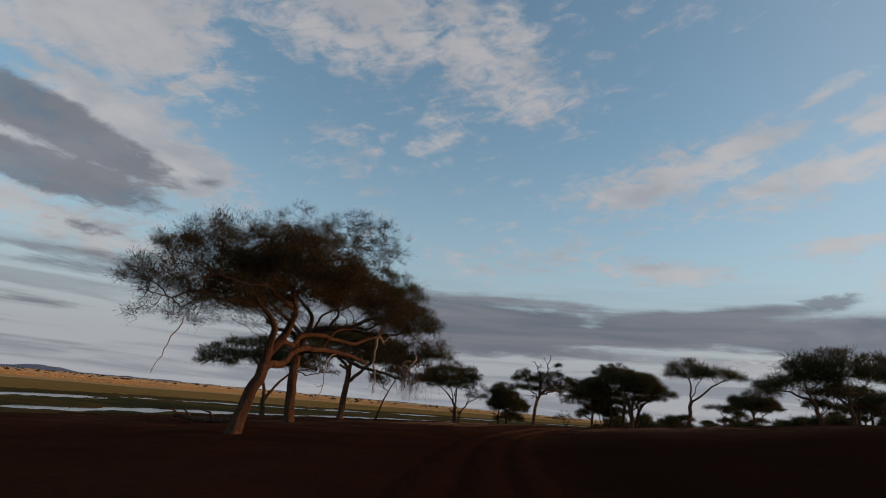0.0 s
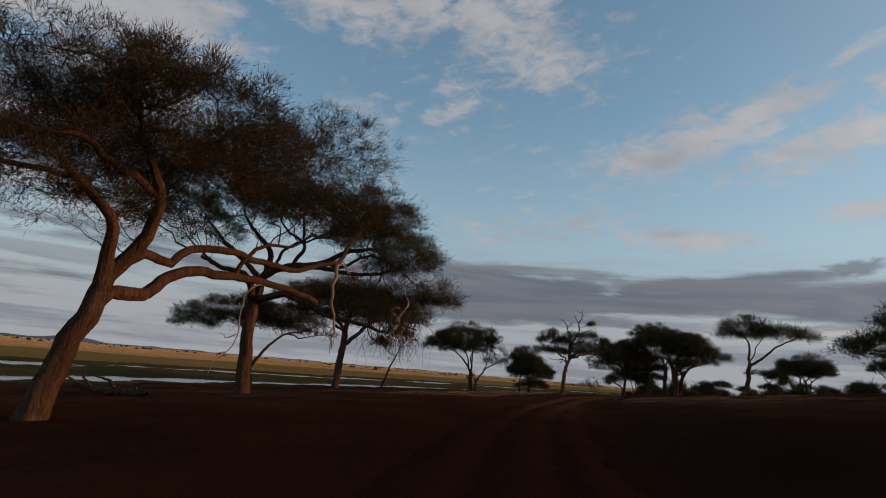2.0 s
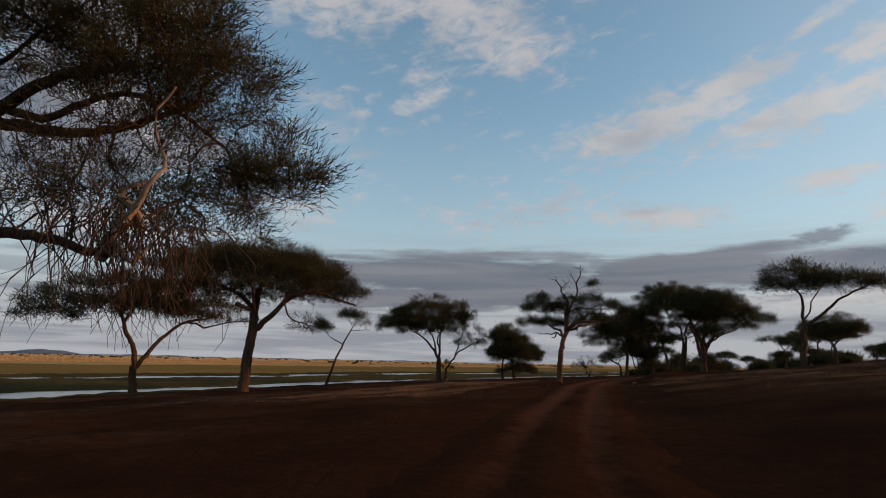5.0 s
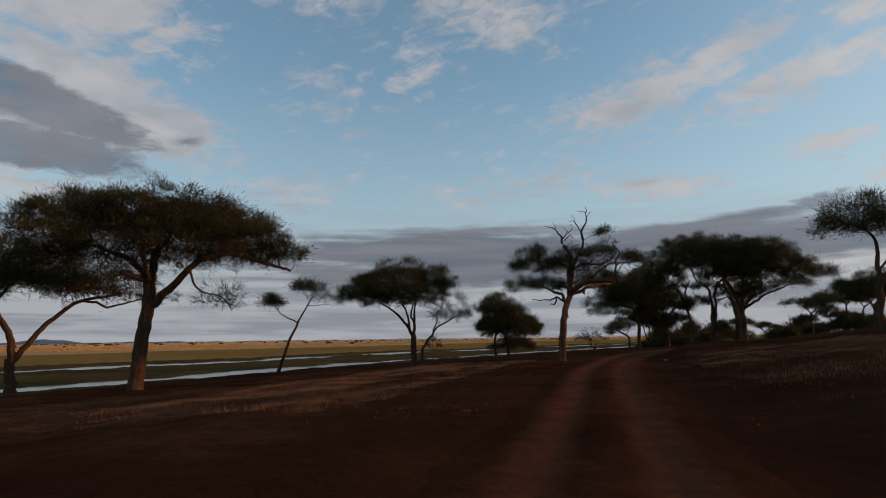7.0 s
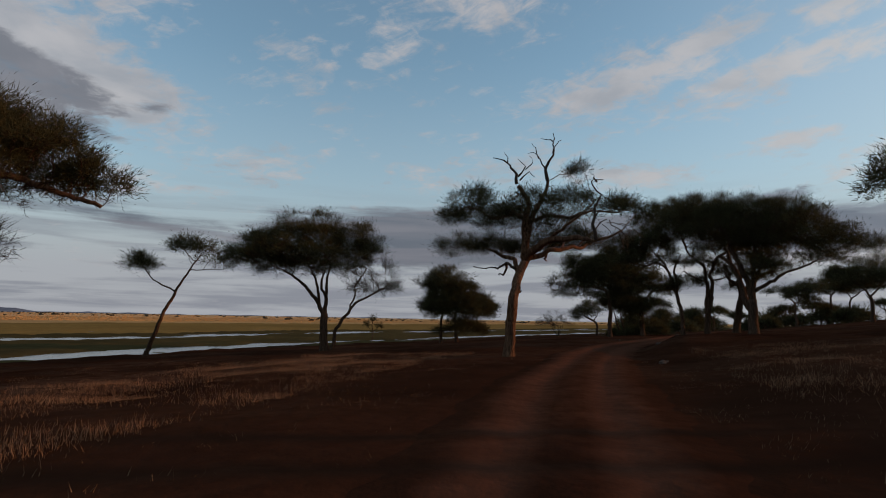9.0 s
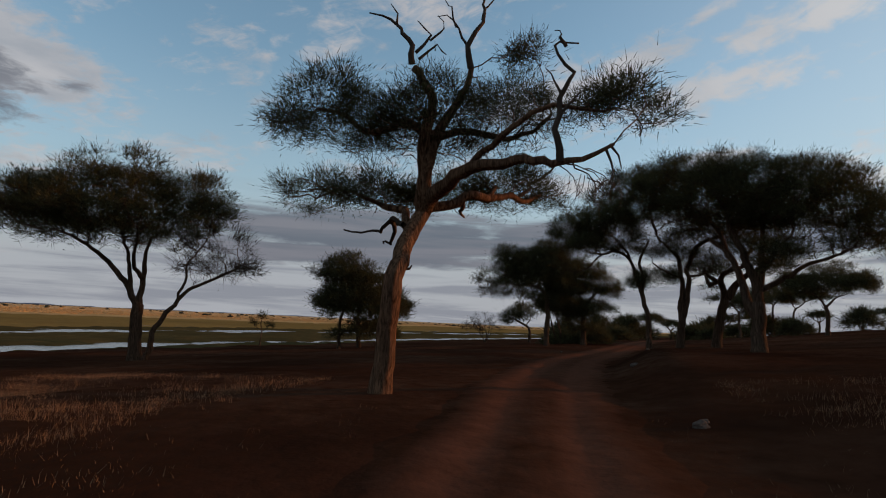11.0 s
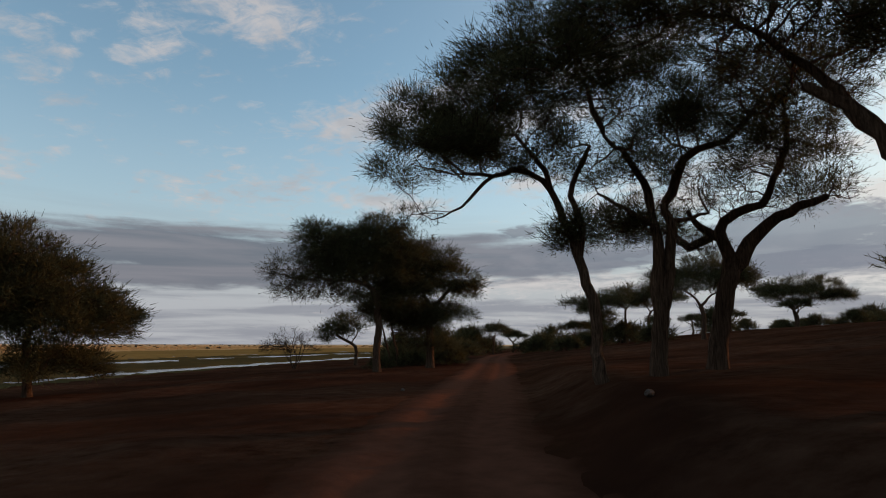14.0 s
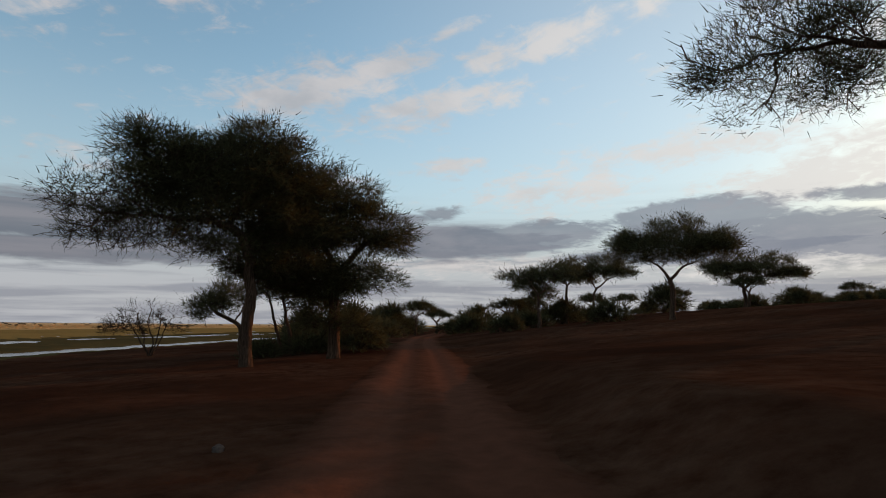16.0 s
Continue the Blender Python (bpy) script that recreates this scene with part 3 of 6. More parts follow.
        def chain(i, start):
            pts, rad = ([P[start]] if start >= 0 else []), ([R[i] if i >= n0 else min(R[i], R[start])] if start >= 0 else [])
            todo = []
            while True:
                pts.append(P[i]), rad.append(R[i])
                ks = kids[i]
                if not ks:
                    break
                same = [k for k in ks if (k < n0) == (i < n0) and (k == i + 1 or k >= n0)]
                if i < n0 and not any(k < n0 for k in same):
                    todo += [(k, i) for k in ks]
                    break
                nxt = max(same, key=lambda k: R[k]) if same else max(ks, key=lambda k: R[k])
                todo += [(k, i) for k in ks if k != nxt]
                i = nxt
            if len(pts) > 1:
                (wood if max(rad) > (0.075 if start < 0 else 0.095) else fine_wood).append((np.array(pts), np.array(rad)))
                if max(rad) > (0.075 if start < 0 else 0.095):
                    names.append("trunk" if start < 0 else "limb")
            return todo

        stack = [(i, -1) for i in range(n) if parent[i] < 0]
        while stack:
            i, s = stack.pop()
            stack += chain(i, s)

        def add(name, chains, mat, sides, label=""):
            if not chains:
                return
            v, f = tubes(chains, sides)
            ob = new(name, mesh_of(name, v, f, [mat], None, True))
            ob.parent = root
            tagged(ob, label, kind='stuff' if name in ('branchwork', 'twig_tangle') else '')

        for nm, w in zip(names, wood):
            add(nm, [w], self.bark, lambda r: 30 if r > 0.2 else (10 if r > 0.12 else 7))
        add("branchwork", fine_wood, self.bark, lambda r: 6 if r > 0.06 else (4 if r > 0.03 else 3))
        for d in self.deads:
            add("dead_branch", [d], self.dry, lambda r: 7 if r > 0.06 else 5, "bare grey-brown dead branch")
        if self.hung:
            add("twig_tangle", self.hung, DEADWOOD, lambda r: 3, "tangle of hanging dead brown twigs")
        self.foliage(root, P, parent, owner, R)
        return root

    def foliage(self, root, P, parent, owner, R):
        """Tufts of fine twigs set with needle leaves, brushed outwards and up, with gaps between the tufts."""
        rng, ls = self.rng, self.ls
        up = np.array([0, 0, self.lift])
        bases, dirs, lens, rich = [], [], [], []
        quills = []
        for (c, r, _, leafy), (q, u, a) in zip(self.pads, self.clumps):
            lf = leafy * self.leaf
            k = len(q)
            n = int(k * self.twigs * (0.55 if leafy >= 0.5 else 0.9))
            i = rng.integers(0, k, n)
            out_ = unit(u[i] * np.array([1, 1, 0.8]) + rng.normal(0, 0.55, (n, 3)) + up)
            bases.append(q[i] + rng.normal(0, 0.30 * a, (n, 3)) * [1, 1, 0.6] - [0, 0, 0.3 * a])
            dirs.append(out_)
            lens.append(rng.uniform(0.5, 1.15, n) * a * (1.0 if leafy >= 0.5 else 1.3) * (0.55 + 0.45 * self.hair))
            rich.append(np.full(n, lf))
            if lf < 0.2:
                continue
            size = rng.uniform(0.55, 1.3, k)
            n = int(min(lf, 1.35) * (1.0 if leafy >= 0.7 else 0.22) * (1.5 + 2.2 * self.core) * math.pi * r[0] * r[2] / (0.0026 * ls ** 1.8))
            i = rng.choice(k, n, p=size / size.sum())
            m = rng.normal(size=(n, 3)) * [0.60, 0.60, 0.36]
            at = q[i] + m * (a * size[i])[:, None]
            j = rng.integers(0, k, n)          # some of them bridge from tuft to tuft
            near_ = (np.linalg.norm(q[i] - q[j], axis=1) < 2.6 * a) & (rng.random(n) < 0.8)
            at = np.where(near_[:, None], at + (q[j] - q[i]) * rng.random((n, 1)), at)
            ax = unit(m * 0.9 + u[i] * 0.45 + up + rng.normal(0, 0.5, (n, 3)))
            sd = unit(np.cross(ax, rng.normal(size=(n, 3))))
            L, wd = rng.uniform(0.13, 0.34, (n, 1)) * ls ** 0.8, rng.uniform(0.007, 0.013, (n, 1)) * ls
            quills.append(np.stack([at + sd * wd, at - sd * wd, at + ax * L], 1).reshape(-1, 3))
        cand = np.array([i for i in range(self.N0, len(P)) if R[i] < 0.035])
        src = np.repeat(cand, rng.poisson(1.6, len(cand)))
        bd = P[src] - P[parent[src]]
        bases.append(P[src] - bd * rng.random((len(src), 1)))
        dirs.append(unit(unit(bd) * 0.6 + rng.normal(0, 0.5, (len(src), 3)) + up * 0.5))
        lens.append(rng.uniform(0.25, 0.6, len(src)) * (0.6 + 0.4 * ls))
        rich.append(np.array([pd[3] * self.leaf * 0.4 for pd in self.pads])[owner[src]])
        base, d, ln, lf = np.concatenate(bases), np.concatenate(dirs), np.concatenate(lens)[:, None], np.concatenate(rich)
        m = len(base)
        bend = rng.normal(0, 0.22, (m, 3)) + np.array([0, 0, -0.06])
        mid, tip = base + d * ln * 0.5, base + d * ln + bend * ln * 0.7
        side = unit(np.cross(d, rng.normal(size=(m, 3))))
        w = 0.0062 * ls * rng.uniform(0.7, 1.4, (m, 1))
        tv = np.stack([base - side * w, base + side * w, mid + side * w * 0.8, mid - side * w * 0.8, tip], 1).reshape(-1, 3)
        o = np.arange(m)[:, None] * 5
        tf = np.concatenate([o + [0, 1, 2], o + [0, 2, 3], o + [3, 2, 4]])
        k = rng.poisson(np.clip(3.4 * lf, 0.0, 4.5))
        li = np.repeat(np.arange(m), k)
        n = len(li)
        f = rng.random((n, 1)) * 0.9 + 0.12
        at = np.where(f < 0.5, base[li] + (mid[li] - base[li]) * f * 2, mid[li] + (tip[li] - mid[li]) * (f - 0.5) * 2)
        ax = unit(rng.normal(0, 0.5, (n, 3)) + d[li])
        sd = unit(np.cross(ax, rng.normal(size=(n, 3))))
        L, wd = rng.uniform(0.08, 0.2, (n, 1)) * ls, rng.uniform(0.005, 0.0095, (n, 1)) * ls
        lv = np.concatenate([np.stack([at + sd * wd, at - sd * wd, at + ax * L], 1).reshape(-1, 3), *quills])
        lfc = np.arange(len(lv)).reshape(-1, 3) + len(tv)
        mi = np.concatenate([np.zeros(len(tf), int), np.ones(len(lfc), int)])
        ob = new("crown", mesh_of("crown", np.concatenate([tv, lv]), np.concatenate([tf, lfc]), [TWIG, BROWNLEAF if self.leaf < 0.7 else LEAF], mi))
        ob.parent = root
        tagged(ob, kind="stuff")


tree = Acacia('umbrella_acacia', 'tall leaning umbrella acacia with sparse brown twigs beside the track', (-8.7, 33.5, 0.1), 21, 1, twigs=26, leaf=0.68, ls=1.05, core=0.9, hair=1.3, dry=PALEWOOD)
tree.limb(0.38, 0.3, (-0.2, 0.0, -0.3), (0.3, 0.0, 1.4), (0.8, 0.0, 2.8))
tree.limb(0.3, 0.1, (0.8, 0.0, 2.8), (1.0, 0.3, 3.9), (1.6, 0.3, 4.9), (2.0, 0.0, 5.8), (2.0, -0.5, 6.7), (1.4, -1.0, 7.7))
tree.limb(0.24, 0.08, (0.9, 0.0, 3.3), (1.0, -0.5, 4.7), (0.9, -1.0, 5.4), (0.3, -1.5, 6.1), (-0.6, -2.0, 6.8))
tree.limb(0.24, 0.1, (0.8, 0.0, 2.6), (1.1, 0.2, 3.3), (1.9, 1.0, 3.4), (2.7, 1.7, 4.2), (3.8, 2.7, 4.6), (5.3, 3.7, 4.7), (6.9, 4.7, 4.6), (8.4, 5.5, 4.2))
tree.limb(0.17, 0.08, (1.1, 0.3, 4.0), (1.7, 0.5, 4.5), (2.5, 1.6, 4.7), (4.2, 2.8, 5.5), (6.5, 4.3, 5.4), (7.8, 5.2, 5.7), (9.4, 6.0, 6.4), (9.8, 6.5, 7.3), (10.5, 6.7, 8.3))
tree.dead(0.1, 0.03, (9.3, 6.2, 6.2), (9.3, 6.2, 5.3), (9.3, 6.3, 4.4), (9.5, 6.5, 3.5), (9.4, 6.4, 2.7), (9.4, 6.3, 2.3))
tree.dead(0.035, 0.01, (9.5, 6.5, 3.5), (9.7, 6.7, 3.1), (9.7, 6.7, 2.5))
tree.dead(0.035, 0.01, (9.5, 6.5, 3.3), (9.2, 6.3, 2.8), (9.0, 6.1, 2.6))
tree.dead(0.03, 0.01, (9.4, 6.4, 2.9), (9.5, 6.5, 2.5), (9.5, 6.4, 2.1))
tree.dead(0.05, 0.015, (9.3, 6.3, 5.8), (9.5, 6.3, 6.3), (9.8, 6.5, 5.9), (10.1, 6.8, 5.7))
tree.dead(0.05, 0.015, (9.5, 6.4, 6.3), (10.2, 7.2, 6.2), (10.9, 7.8, 6.6))
tree.dead(0.05, 0.015, (6.1, 4.2, 4.6), (5.6, 4.0, 4.5), (5.4, 3.9, 3.5), (5.2, 3.8, 2.4), (4.8, 3.6, 1.6))
tree.dead(0.03, 0.008, (5.2, 3.8, 2.5), (4.9, 3.6, 2.3), (4.6, 3.5, 2.5))
tree.dead(0.025, 0.008, (4.9, 3.7, 1.8), (4.5, 3.5, 1.4), (4.4, 3.4, 0.9))
tree.dead(0.04, 0.012, (-3.7, -1.0, 5.2), (-3.9, -1.0, 4.2), (-4.3, -1.0, 3.2), (-4.8, -1.0, 2.4))
tree.limb(0.13, 0.04, (1.9, -0.3, 6.5), (0.5, -2.0, 7.1), (-1.1, -3.0, 7.3), (-2.7, -3.0, 7.4))
tree.limb(0.13, 0.04, (1.7, -0.5, 6.9), (2.9, 1.0, 8.8), (4.5, 2.0, 10.3), (5.9, 2.0, 10.7))
tree.limb(0.11, 0.04, (0.5, -1.0, 6.4), (-1.1, -2.0, 6.3), (-3.0, -2.0, 6.4), (-4.5, -2.0, 6.1))
tree.limb(0.1, 0.04, (1.4, -1.0, 7.5), (0.9, -1.0, 9.0), (-0.3, -1.0, 10.0))
tree.limb(0.1, 0.03, (4.8, 3.4, 4.8), (5.4, 3.6, 5.6), (6.7, 4.4, 6.3), (8.3, 5.4, 7.2))
tree.pad((-1.5, 0.0, 9.5), (4.3, 5.0, 1.5), 110, 1.2)
tree.pad((2.4, 0.0, 9.3), (3.9, 5.0, 1.8), 110, 1.35)
tree.pad((-4.3, -1.0, 7.2), (2.8, 3.5, 1.5), 70, 0.75)
tree.pad((-4.8, -1.0, 5.5), (2.0, 2.5, 0.7), 35, 0.5)
tree.pad((-1.1, -1.0, 6.3), (3.4, 4.0, 1.0), 60, 0.8)
tree.pad((6.0, 2.0, 8.5), (2.2, 4.0, 1.4), 60, 1.3)
tree.pad((1.0, 1.0, 7.9), (4.2, 5.0, 1.3), 80, 1.2)
tree.pad((8.9, 2.0, 7.3), (1.4, 3.0, 1.0), 40, 1.1)
tree.build()

tree = Acacia('umbrella_acacia', 'broad umbrella acacia with long low limb and hanging dead twigs', (-10.5, 59.8, -0.3), 24, 2, twigs=18, leaf=1.15, ls=1.25, hair=1.25, core=0.3, dry=PALEWOOD)
tree.limb(0.5, 0.4, (-0.0, -0.0, -0.2), (-0.2, 0.0, 2.6), (-0.2, 0.0, 5.6))
tree.limb(0.3, 0.1, (-0.2, 0.0, 5.6), (-0.7, -1.0, 7.0), (-1.4, -2.0, 7.7), (-3.0, -3.0, 7.9), (-4.5, -4.0, 8.4))
tree.limb(0.34, 0.1, (-0.2, 0.0, 5.6), (-0.0, -1.0, 7.4), (0.4, -2.0, 8.2), (1.5, -4.0, 8.6), (3.2, -6.0, 8.8), (4.6, -7.0, 9.6), (6.5, -8.0, 10.0))
tree.limb(0.2, 0.07, (2.3, -5.0, 8.6), (3.6, -6.0, 8.4), (5.3, -7.0, 8.2), (6.6, -8.0, 8.3), (7.9, -9.0, 8.9))
tree.limb(0.26, 0.08, (0.1, -1.5, 7.9), (0.2, -2.0, 9.6), (-0.8, -2.0, 10.7), (-1.9, -2.0, 12.0))
tree.limb(0.24, 0.07, (0.0, -1.0, 7.5), (-1.0, 1.0, 9.1), (-2.7, 3.0, 10.9), (-4.1, 4.0, 12.7))
tree.limb(0.27, 0.08, (-0.1, 0.0, 6.0), (0.7, -2.0, 6.4), (1.5, -4.0, 6.5), (2.6, -6.0, 5.8), (3.9, -8.0, 4.9), (5.5, -10.0, 4.6), (6.5, -11.0, 4.1))
tree.dead(0.08, 0.02, (6.7, -11.3, 4.9), (7.2, -11.8, 5.9), (7.1, -11.4, 7.1), (7.4, -11.9, 7.8))
tree.dead(0.13, 0.05, (6.3, -10.8, 4.1), (6.6, -11.1, 4.8), (6.5, -11.0, 5.6), (6.9, -11.2, 5.7))
tree.dead(0.10, 0.03, (6.5, -11.0, 5.5), (7.0, -11.3, 5.1), (7.0, -11.4, 4.4), (7.4, -11.6, 3.9))
tree.dead(0.08, 0.03, (6.6, -11.1, 4.4), (6.9, -11.4, 4.0), (7.3, -11.5, 4.5))
tree.limb(0.15, 0.05, (1.5, -4.0, 8.6), (2.0, -4.5, 10.0), (0.8, -4.0, 11.1), (-0.1, -4.0, 12.4))
tree.limb(0.13, 0.04, (3.2, -6.0, 8.8), (4.5, -6.5, 8.6), (6.2, -7.0, 9.6), (7.7, -8.0, 8.8), (8.9, -9.0, 7.7))
tree.limb(0.13, 0.04, (0.4, -2.0, 8.2), (1.3, -3.0, 9.9), (3.1, -5.0, 11.0), (4.5, -6.0, 12.2))
tree.limb(0.12, 0.04, (-3.0, -3.0, 7.9), (-4.2, -3.0, 8.4), (-5.5, -3.0, 9.8))
tree.limb(0.1, 0.03, (2.0, -4.5, 10.0), (1.6, -5.0, 13.6), (1.4, -5.0, 16.3), (1.7, -5.0, 18.6))
tree.pad((-3.4, -2.0, 13.8), (7.8, 7.0, 1.7), 120, 1.2)
tree.pad((3.7, -7.0, 12.4), (5.1, 6.0, 1.9), 120, 1.3)
tree.pad((7.6, -9.0, 9.4), (2.7, 4.0, 1.7), 80, 1.3)
tree.pad((6.0, -8.0, 11.0), (3.2, 4.0, 1.8), 80, 1.35)
tree.pad((9.9, -9.5, 6.9), (1.5, 2.5, 1.3), 40, 1.2)
tree.pad((3.0, -5.0, 17.1), (5.1, 5.0, 2.7), 220, 0.45)
tree.pad((-2.1, -2.0, 17.6), (5.1, 5.0, 2.4), 100, 0.6)
tree.pad((6.3, -9.1, 7.3), (3.6, 3.0, 1.5), 60, 0.45)
tree.pad((6.8, -9.1, 6.0), (3.9, 3.0, 1.0), 60, 0.7)
tree.hang((6.7, -11.2, 4.9), (2.2, 1.4, 0.6), 170, 2.2)
tree.hang((6.4, -10.8, 5.7), (1.0, 0.8, 1.0), 60, 1.0)
tree.pad((-5.9, -2.0, 11.1), (4.1, 5.0, 1.4), 50, 1)
tree.build()

tree = Acacia('umbrella_acacia', 'forked umbrella acacia with warm lit trunk on the bank', (-23.8, 109.3, -1.8), 22, 3, twigs=7, leaf=1.1, ls=3.0)
tree.limb(0.42, 0.36, (-0.0, 0.0, -0.5), (-0.2, 0.0, 2.4))
tree.limb(0.32, 0.14, (-0.1, 0.0, 2.1), (-0.5, 0.0, 4.4), (-1.4, 0.0, 6.1), (-2.0, -0.0, 7.9), (-3.0, 0.0, 9.4))
tree.limb(0.26, 0.1, (-0.1, 0.0, 2.1), (1.6, 0.0, 4.7), (3.2, 0.0, 6.5), (4.9, 0.0, 7.5), (7.9, 0.0, 8.4))
tree.limb(0.16, 0.06, (-1.8, 0.0, 7.4), (-0.7, 0.0, 8.8), (0.4, 0.0, 10.0))
tree.pad((-3.9, 0.0, 10.0), (8.4, 6.0, 2.1), 90, 1.3)
tree.pad((-9.0, 0.0, 8.1), (3.8, 3.0, 0.9), 40, 1.1)
tree.pad((1.7, 0.0, 9.7), (5.3, 5.0, 2.4), 60, 1.1)
tree.pad((6.3, 0.0, 10.1), (5.3, 4.0, 1.7), 50, 0.8)
tree.pad((-2.3, 0.0, 11.8), (5.3, 5.0, 1.1), 40, 1.2)
tree.pad((5.2, 0.0, 8.8), (3.4, 3.0, 0.8), 50, 0.72)
tree.pad((9.6, 0.0, 8.3), (3.4, 3.0, 0.8), 70, 0.45)
tree.limb(0.13, 0.04, (4.9, 0.0, 7.5), (7.0, 0.3, 7.2), (9.2, 0.3, 7.6), (11.2, 0.2, 8.0))
tree.build()

tree = Acacia('umbrella_acacia', 'large umbrella acacia with straight orange-lit trunk and domed crown', (-9.4, 100.2, -1.2), 23, 4, twigs=16, leaf=1.1, ls=1.8, core=0.5, hair=1.2)
tree.limb(0.52, 0.42, (0.0, 0.0, -0.2), (0.3, 0.0, 3.8), (0.6, -0.0, 7.6))
tree.limb(0.3, 0.1, (0.8, 0.0, 5.7), (2.2, -1.0, 7.4), (3.3, -1.5, 8.7), (4.4, -2.0, 9.4), (6.9, -2.0, 9.6), (10.6, -2.0, 8.5))
tree.limb(0.34, 0.1, (0.6, 0.0, 7.6), (0.8, -0.0, 9.5), (1.7, 1.0, 11.3), (2.1, 2.0, 12.8))
tree.limb(0.26, 0.08, (0.5, 0.0, 7.3), (-0.5, 1.0, 9.1), (-2.1, 2.0, 10.1), (-4.0, 2.0, 10.6), (-5.5, 2.0, 10.7))
tree.limb(0.2, 0.08, (0.6, 0.0, 7.1), (-0.2, -2.0, 9.8), (-1.7, -3.0, 11.2))
tree.dead(0.26, 0.2, (0.5, 0.0, 7.6), (-0.4, -0.5, 7.9), (-1.4, -1.0, 8.2))
tree.limb(0.1, 0.03, (3.1, -1.5, 8.4), (4.1, -2.0, 6.9), (5.6, -2.0, 6.3), (6.4, -2.0, 5.3))
tree.pad((0.9, 1.5, 13.9), (6.6, 5.5, 1.5), 150, 1.3)
tree.pad((-4.1, 1.5, 12.6), (5.4, 5.0, 1.5), 110, 1.3)
tree.pad((6.9, 0.0, 11.9), (3.9, 5.0, 1.5), 90, 1.3)
tree.pad((10.2, -0.8, 10.2), (2.0, 3.0, 1.1), 40, 1.2)
tree.pad((-6.1, 0.0, 10.6), (2.6, 5.0, 1.4), 50, 1.1)
tree.pad((0.1, 1.0, 12.7), (8.6, 6.0, 1.3), 120, 1.2)
tree.pad((1.7, 0.0, 10.9), (8.1, 5.5, 1.6), 120, 0.8)
tree.pad((4.9, 0.0, 12.3), (4.3, 5.0, 1.5), 60, 1.3)
tree.pad((0.2, -0.0, 10.5), (7.1, 6.0, 1.7), 160, 0.45)
tree.pad((3.7, -1.0, 9.5), (5.2, 4.0, 1.3), 110, 0.35)
tree.pad((-3.2, 1.0, 9.7), (4.3, 4.0, 1.2), 90, 0.35)
tree.pad((5.4, -2.0, 6.5), (2.1, 2.0, 1.3), 30, 0.15)
tree.build()

tree = Acacia('thin_acacia', "small thin crooked acacia at the water's edge", (-4.5, 126.0, -1.4), 13, 5, twigs=16, leaf=1.0, ls=1.9, core=1.3)
tree.limb(0.2, 0.12, (-0.1, 0.0, -0.2), (1.2, 0.0, 3.2), (2.1, 0.0, 5.4))
tree.limb(0.11, 0.05, (2.1, 0.0, 5.4), (2.9, 0.0, 7.0), (3.8, 0.0, 8.7))
tree.limb(0.09, 0.04, (1.9, 0.0, 5.4), (0.9, 0.0, 6.1), (0.1, 0.0, 6.4), (-0.6, 0.0, 7.2))
tree.limb(0.05, 0.02, (3.0, 0.0, 7.4), (4.8, 0.0, 7.5), (6.0, 0.0, 7.7))
tree.pad((-0.7, -0.0, 7.9), (1.6, 1.5, 1.0), 35, 0.9)
tree.pad((3.4, 0.0, 9.7), (2.3, 2.0, 0.9), 45, 0.8)
tree.pad((4.8, 0.0, 8.7), (1.7, 1.5, 0.8), 25, 0.5)
tree.pad((1.9, 0.0, 9.9), (0.9, 1.0, 0.5), 12, 0.6)
tree.build()

tree = Acacia('umbrella_acacia', 'fine-leaved acacia with several stems and a bare drooping side', (11.3, 122.4, -0.5), 11, 6, twigs=22, leaf=1.0, ls=1.5, hair=1.4, core=0.6)
tree.limb(0.36, 0.3, (0.1, 0.0, 0.0), (0.0, 0.0, 1.3), (0.0, -0.0, 2.5))
tree.limb(0.2, 0.07, (0.0, -0.0, 2.5), (-0.7, -0.0, 3.8), (-1.2, 0.0, 4.6), (-2.2, -0.0, 5.6), (-3.6, -0.0, 6.3))
tree.limb(0.2, 0.06, (0.0, -0.0, 2.5), (0.1, 0.0, 4.1), (0.1, -0.0, 5.6), (0.4, 0.0, 6.9))
tree.limb(0.14, 0.05, (-0.4, -0.0, 3.3), (-0.8, -0.0, 5.0), (-1.1, 1.0, 6.3), (-1.8, 2.0, 7.6))
tree.limb(0.14, 0.05, (0.1, 0.0, 4.1), (-0.5, -1.0, 5.5), (-0.3, -2.0, 6.8))
tree.limb(0.17, 0.05, (0.5, -0.3, 0.1), (1.1, -0.5, 1.7), (1.9, -1.0, 3.2), (3.1, -1.0, 4.0), (4.5, -1.0, 4.8), (5.7, -1.0, 5.5))
tree.limb(0.09, 0.03, (1.9, -1.0, 3.2), (2.3, -1.5, 4.3), (2.7, -1.5, 5.6), (3.2, -1.5, 6.8))
tree.pad((-1.8, 0.0, 8.4), (6.0, 5.5, 1.8), 150, 1.3)
tree.pad((-1.6, 0.0, 10.2), (3.4, 4.5, 1.4), 80, 0.9)
tree.pad((-5.7, 0.0, 7.6), (3.2, 4.0, 1.4), 80, 1.1)
tree.pad((2.5, -0.0, 9.0), (2.4, 4.0, 1.8), 60, 0.9)
tree.pad((-4.9, -0.0, 8.6), (2.4, 4.0, 0.9), 50, 0.9)
tree.pad((-1.5, 0.0, 7.1), (4.8, 4.5, 1.4), 70, 0.8)
tree.pad((4.0, -1.0, 5.7), (2.6, 2.5, 2.4), 80, 0.1)
tree.build()

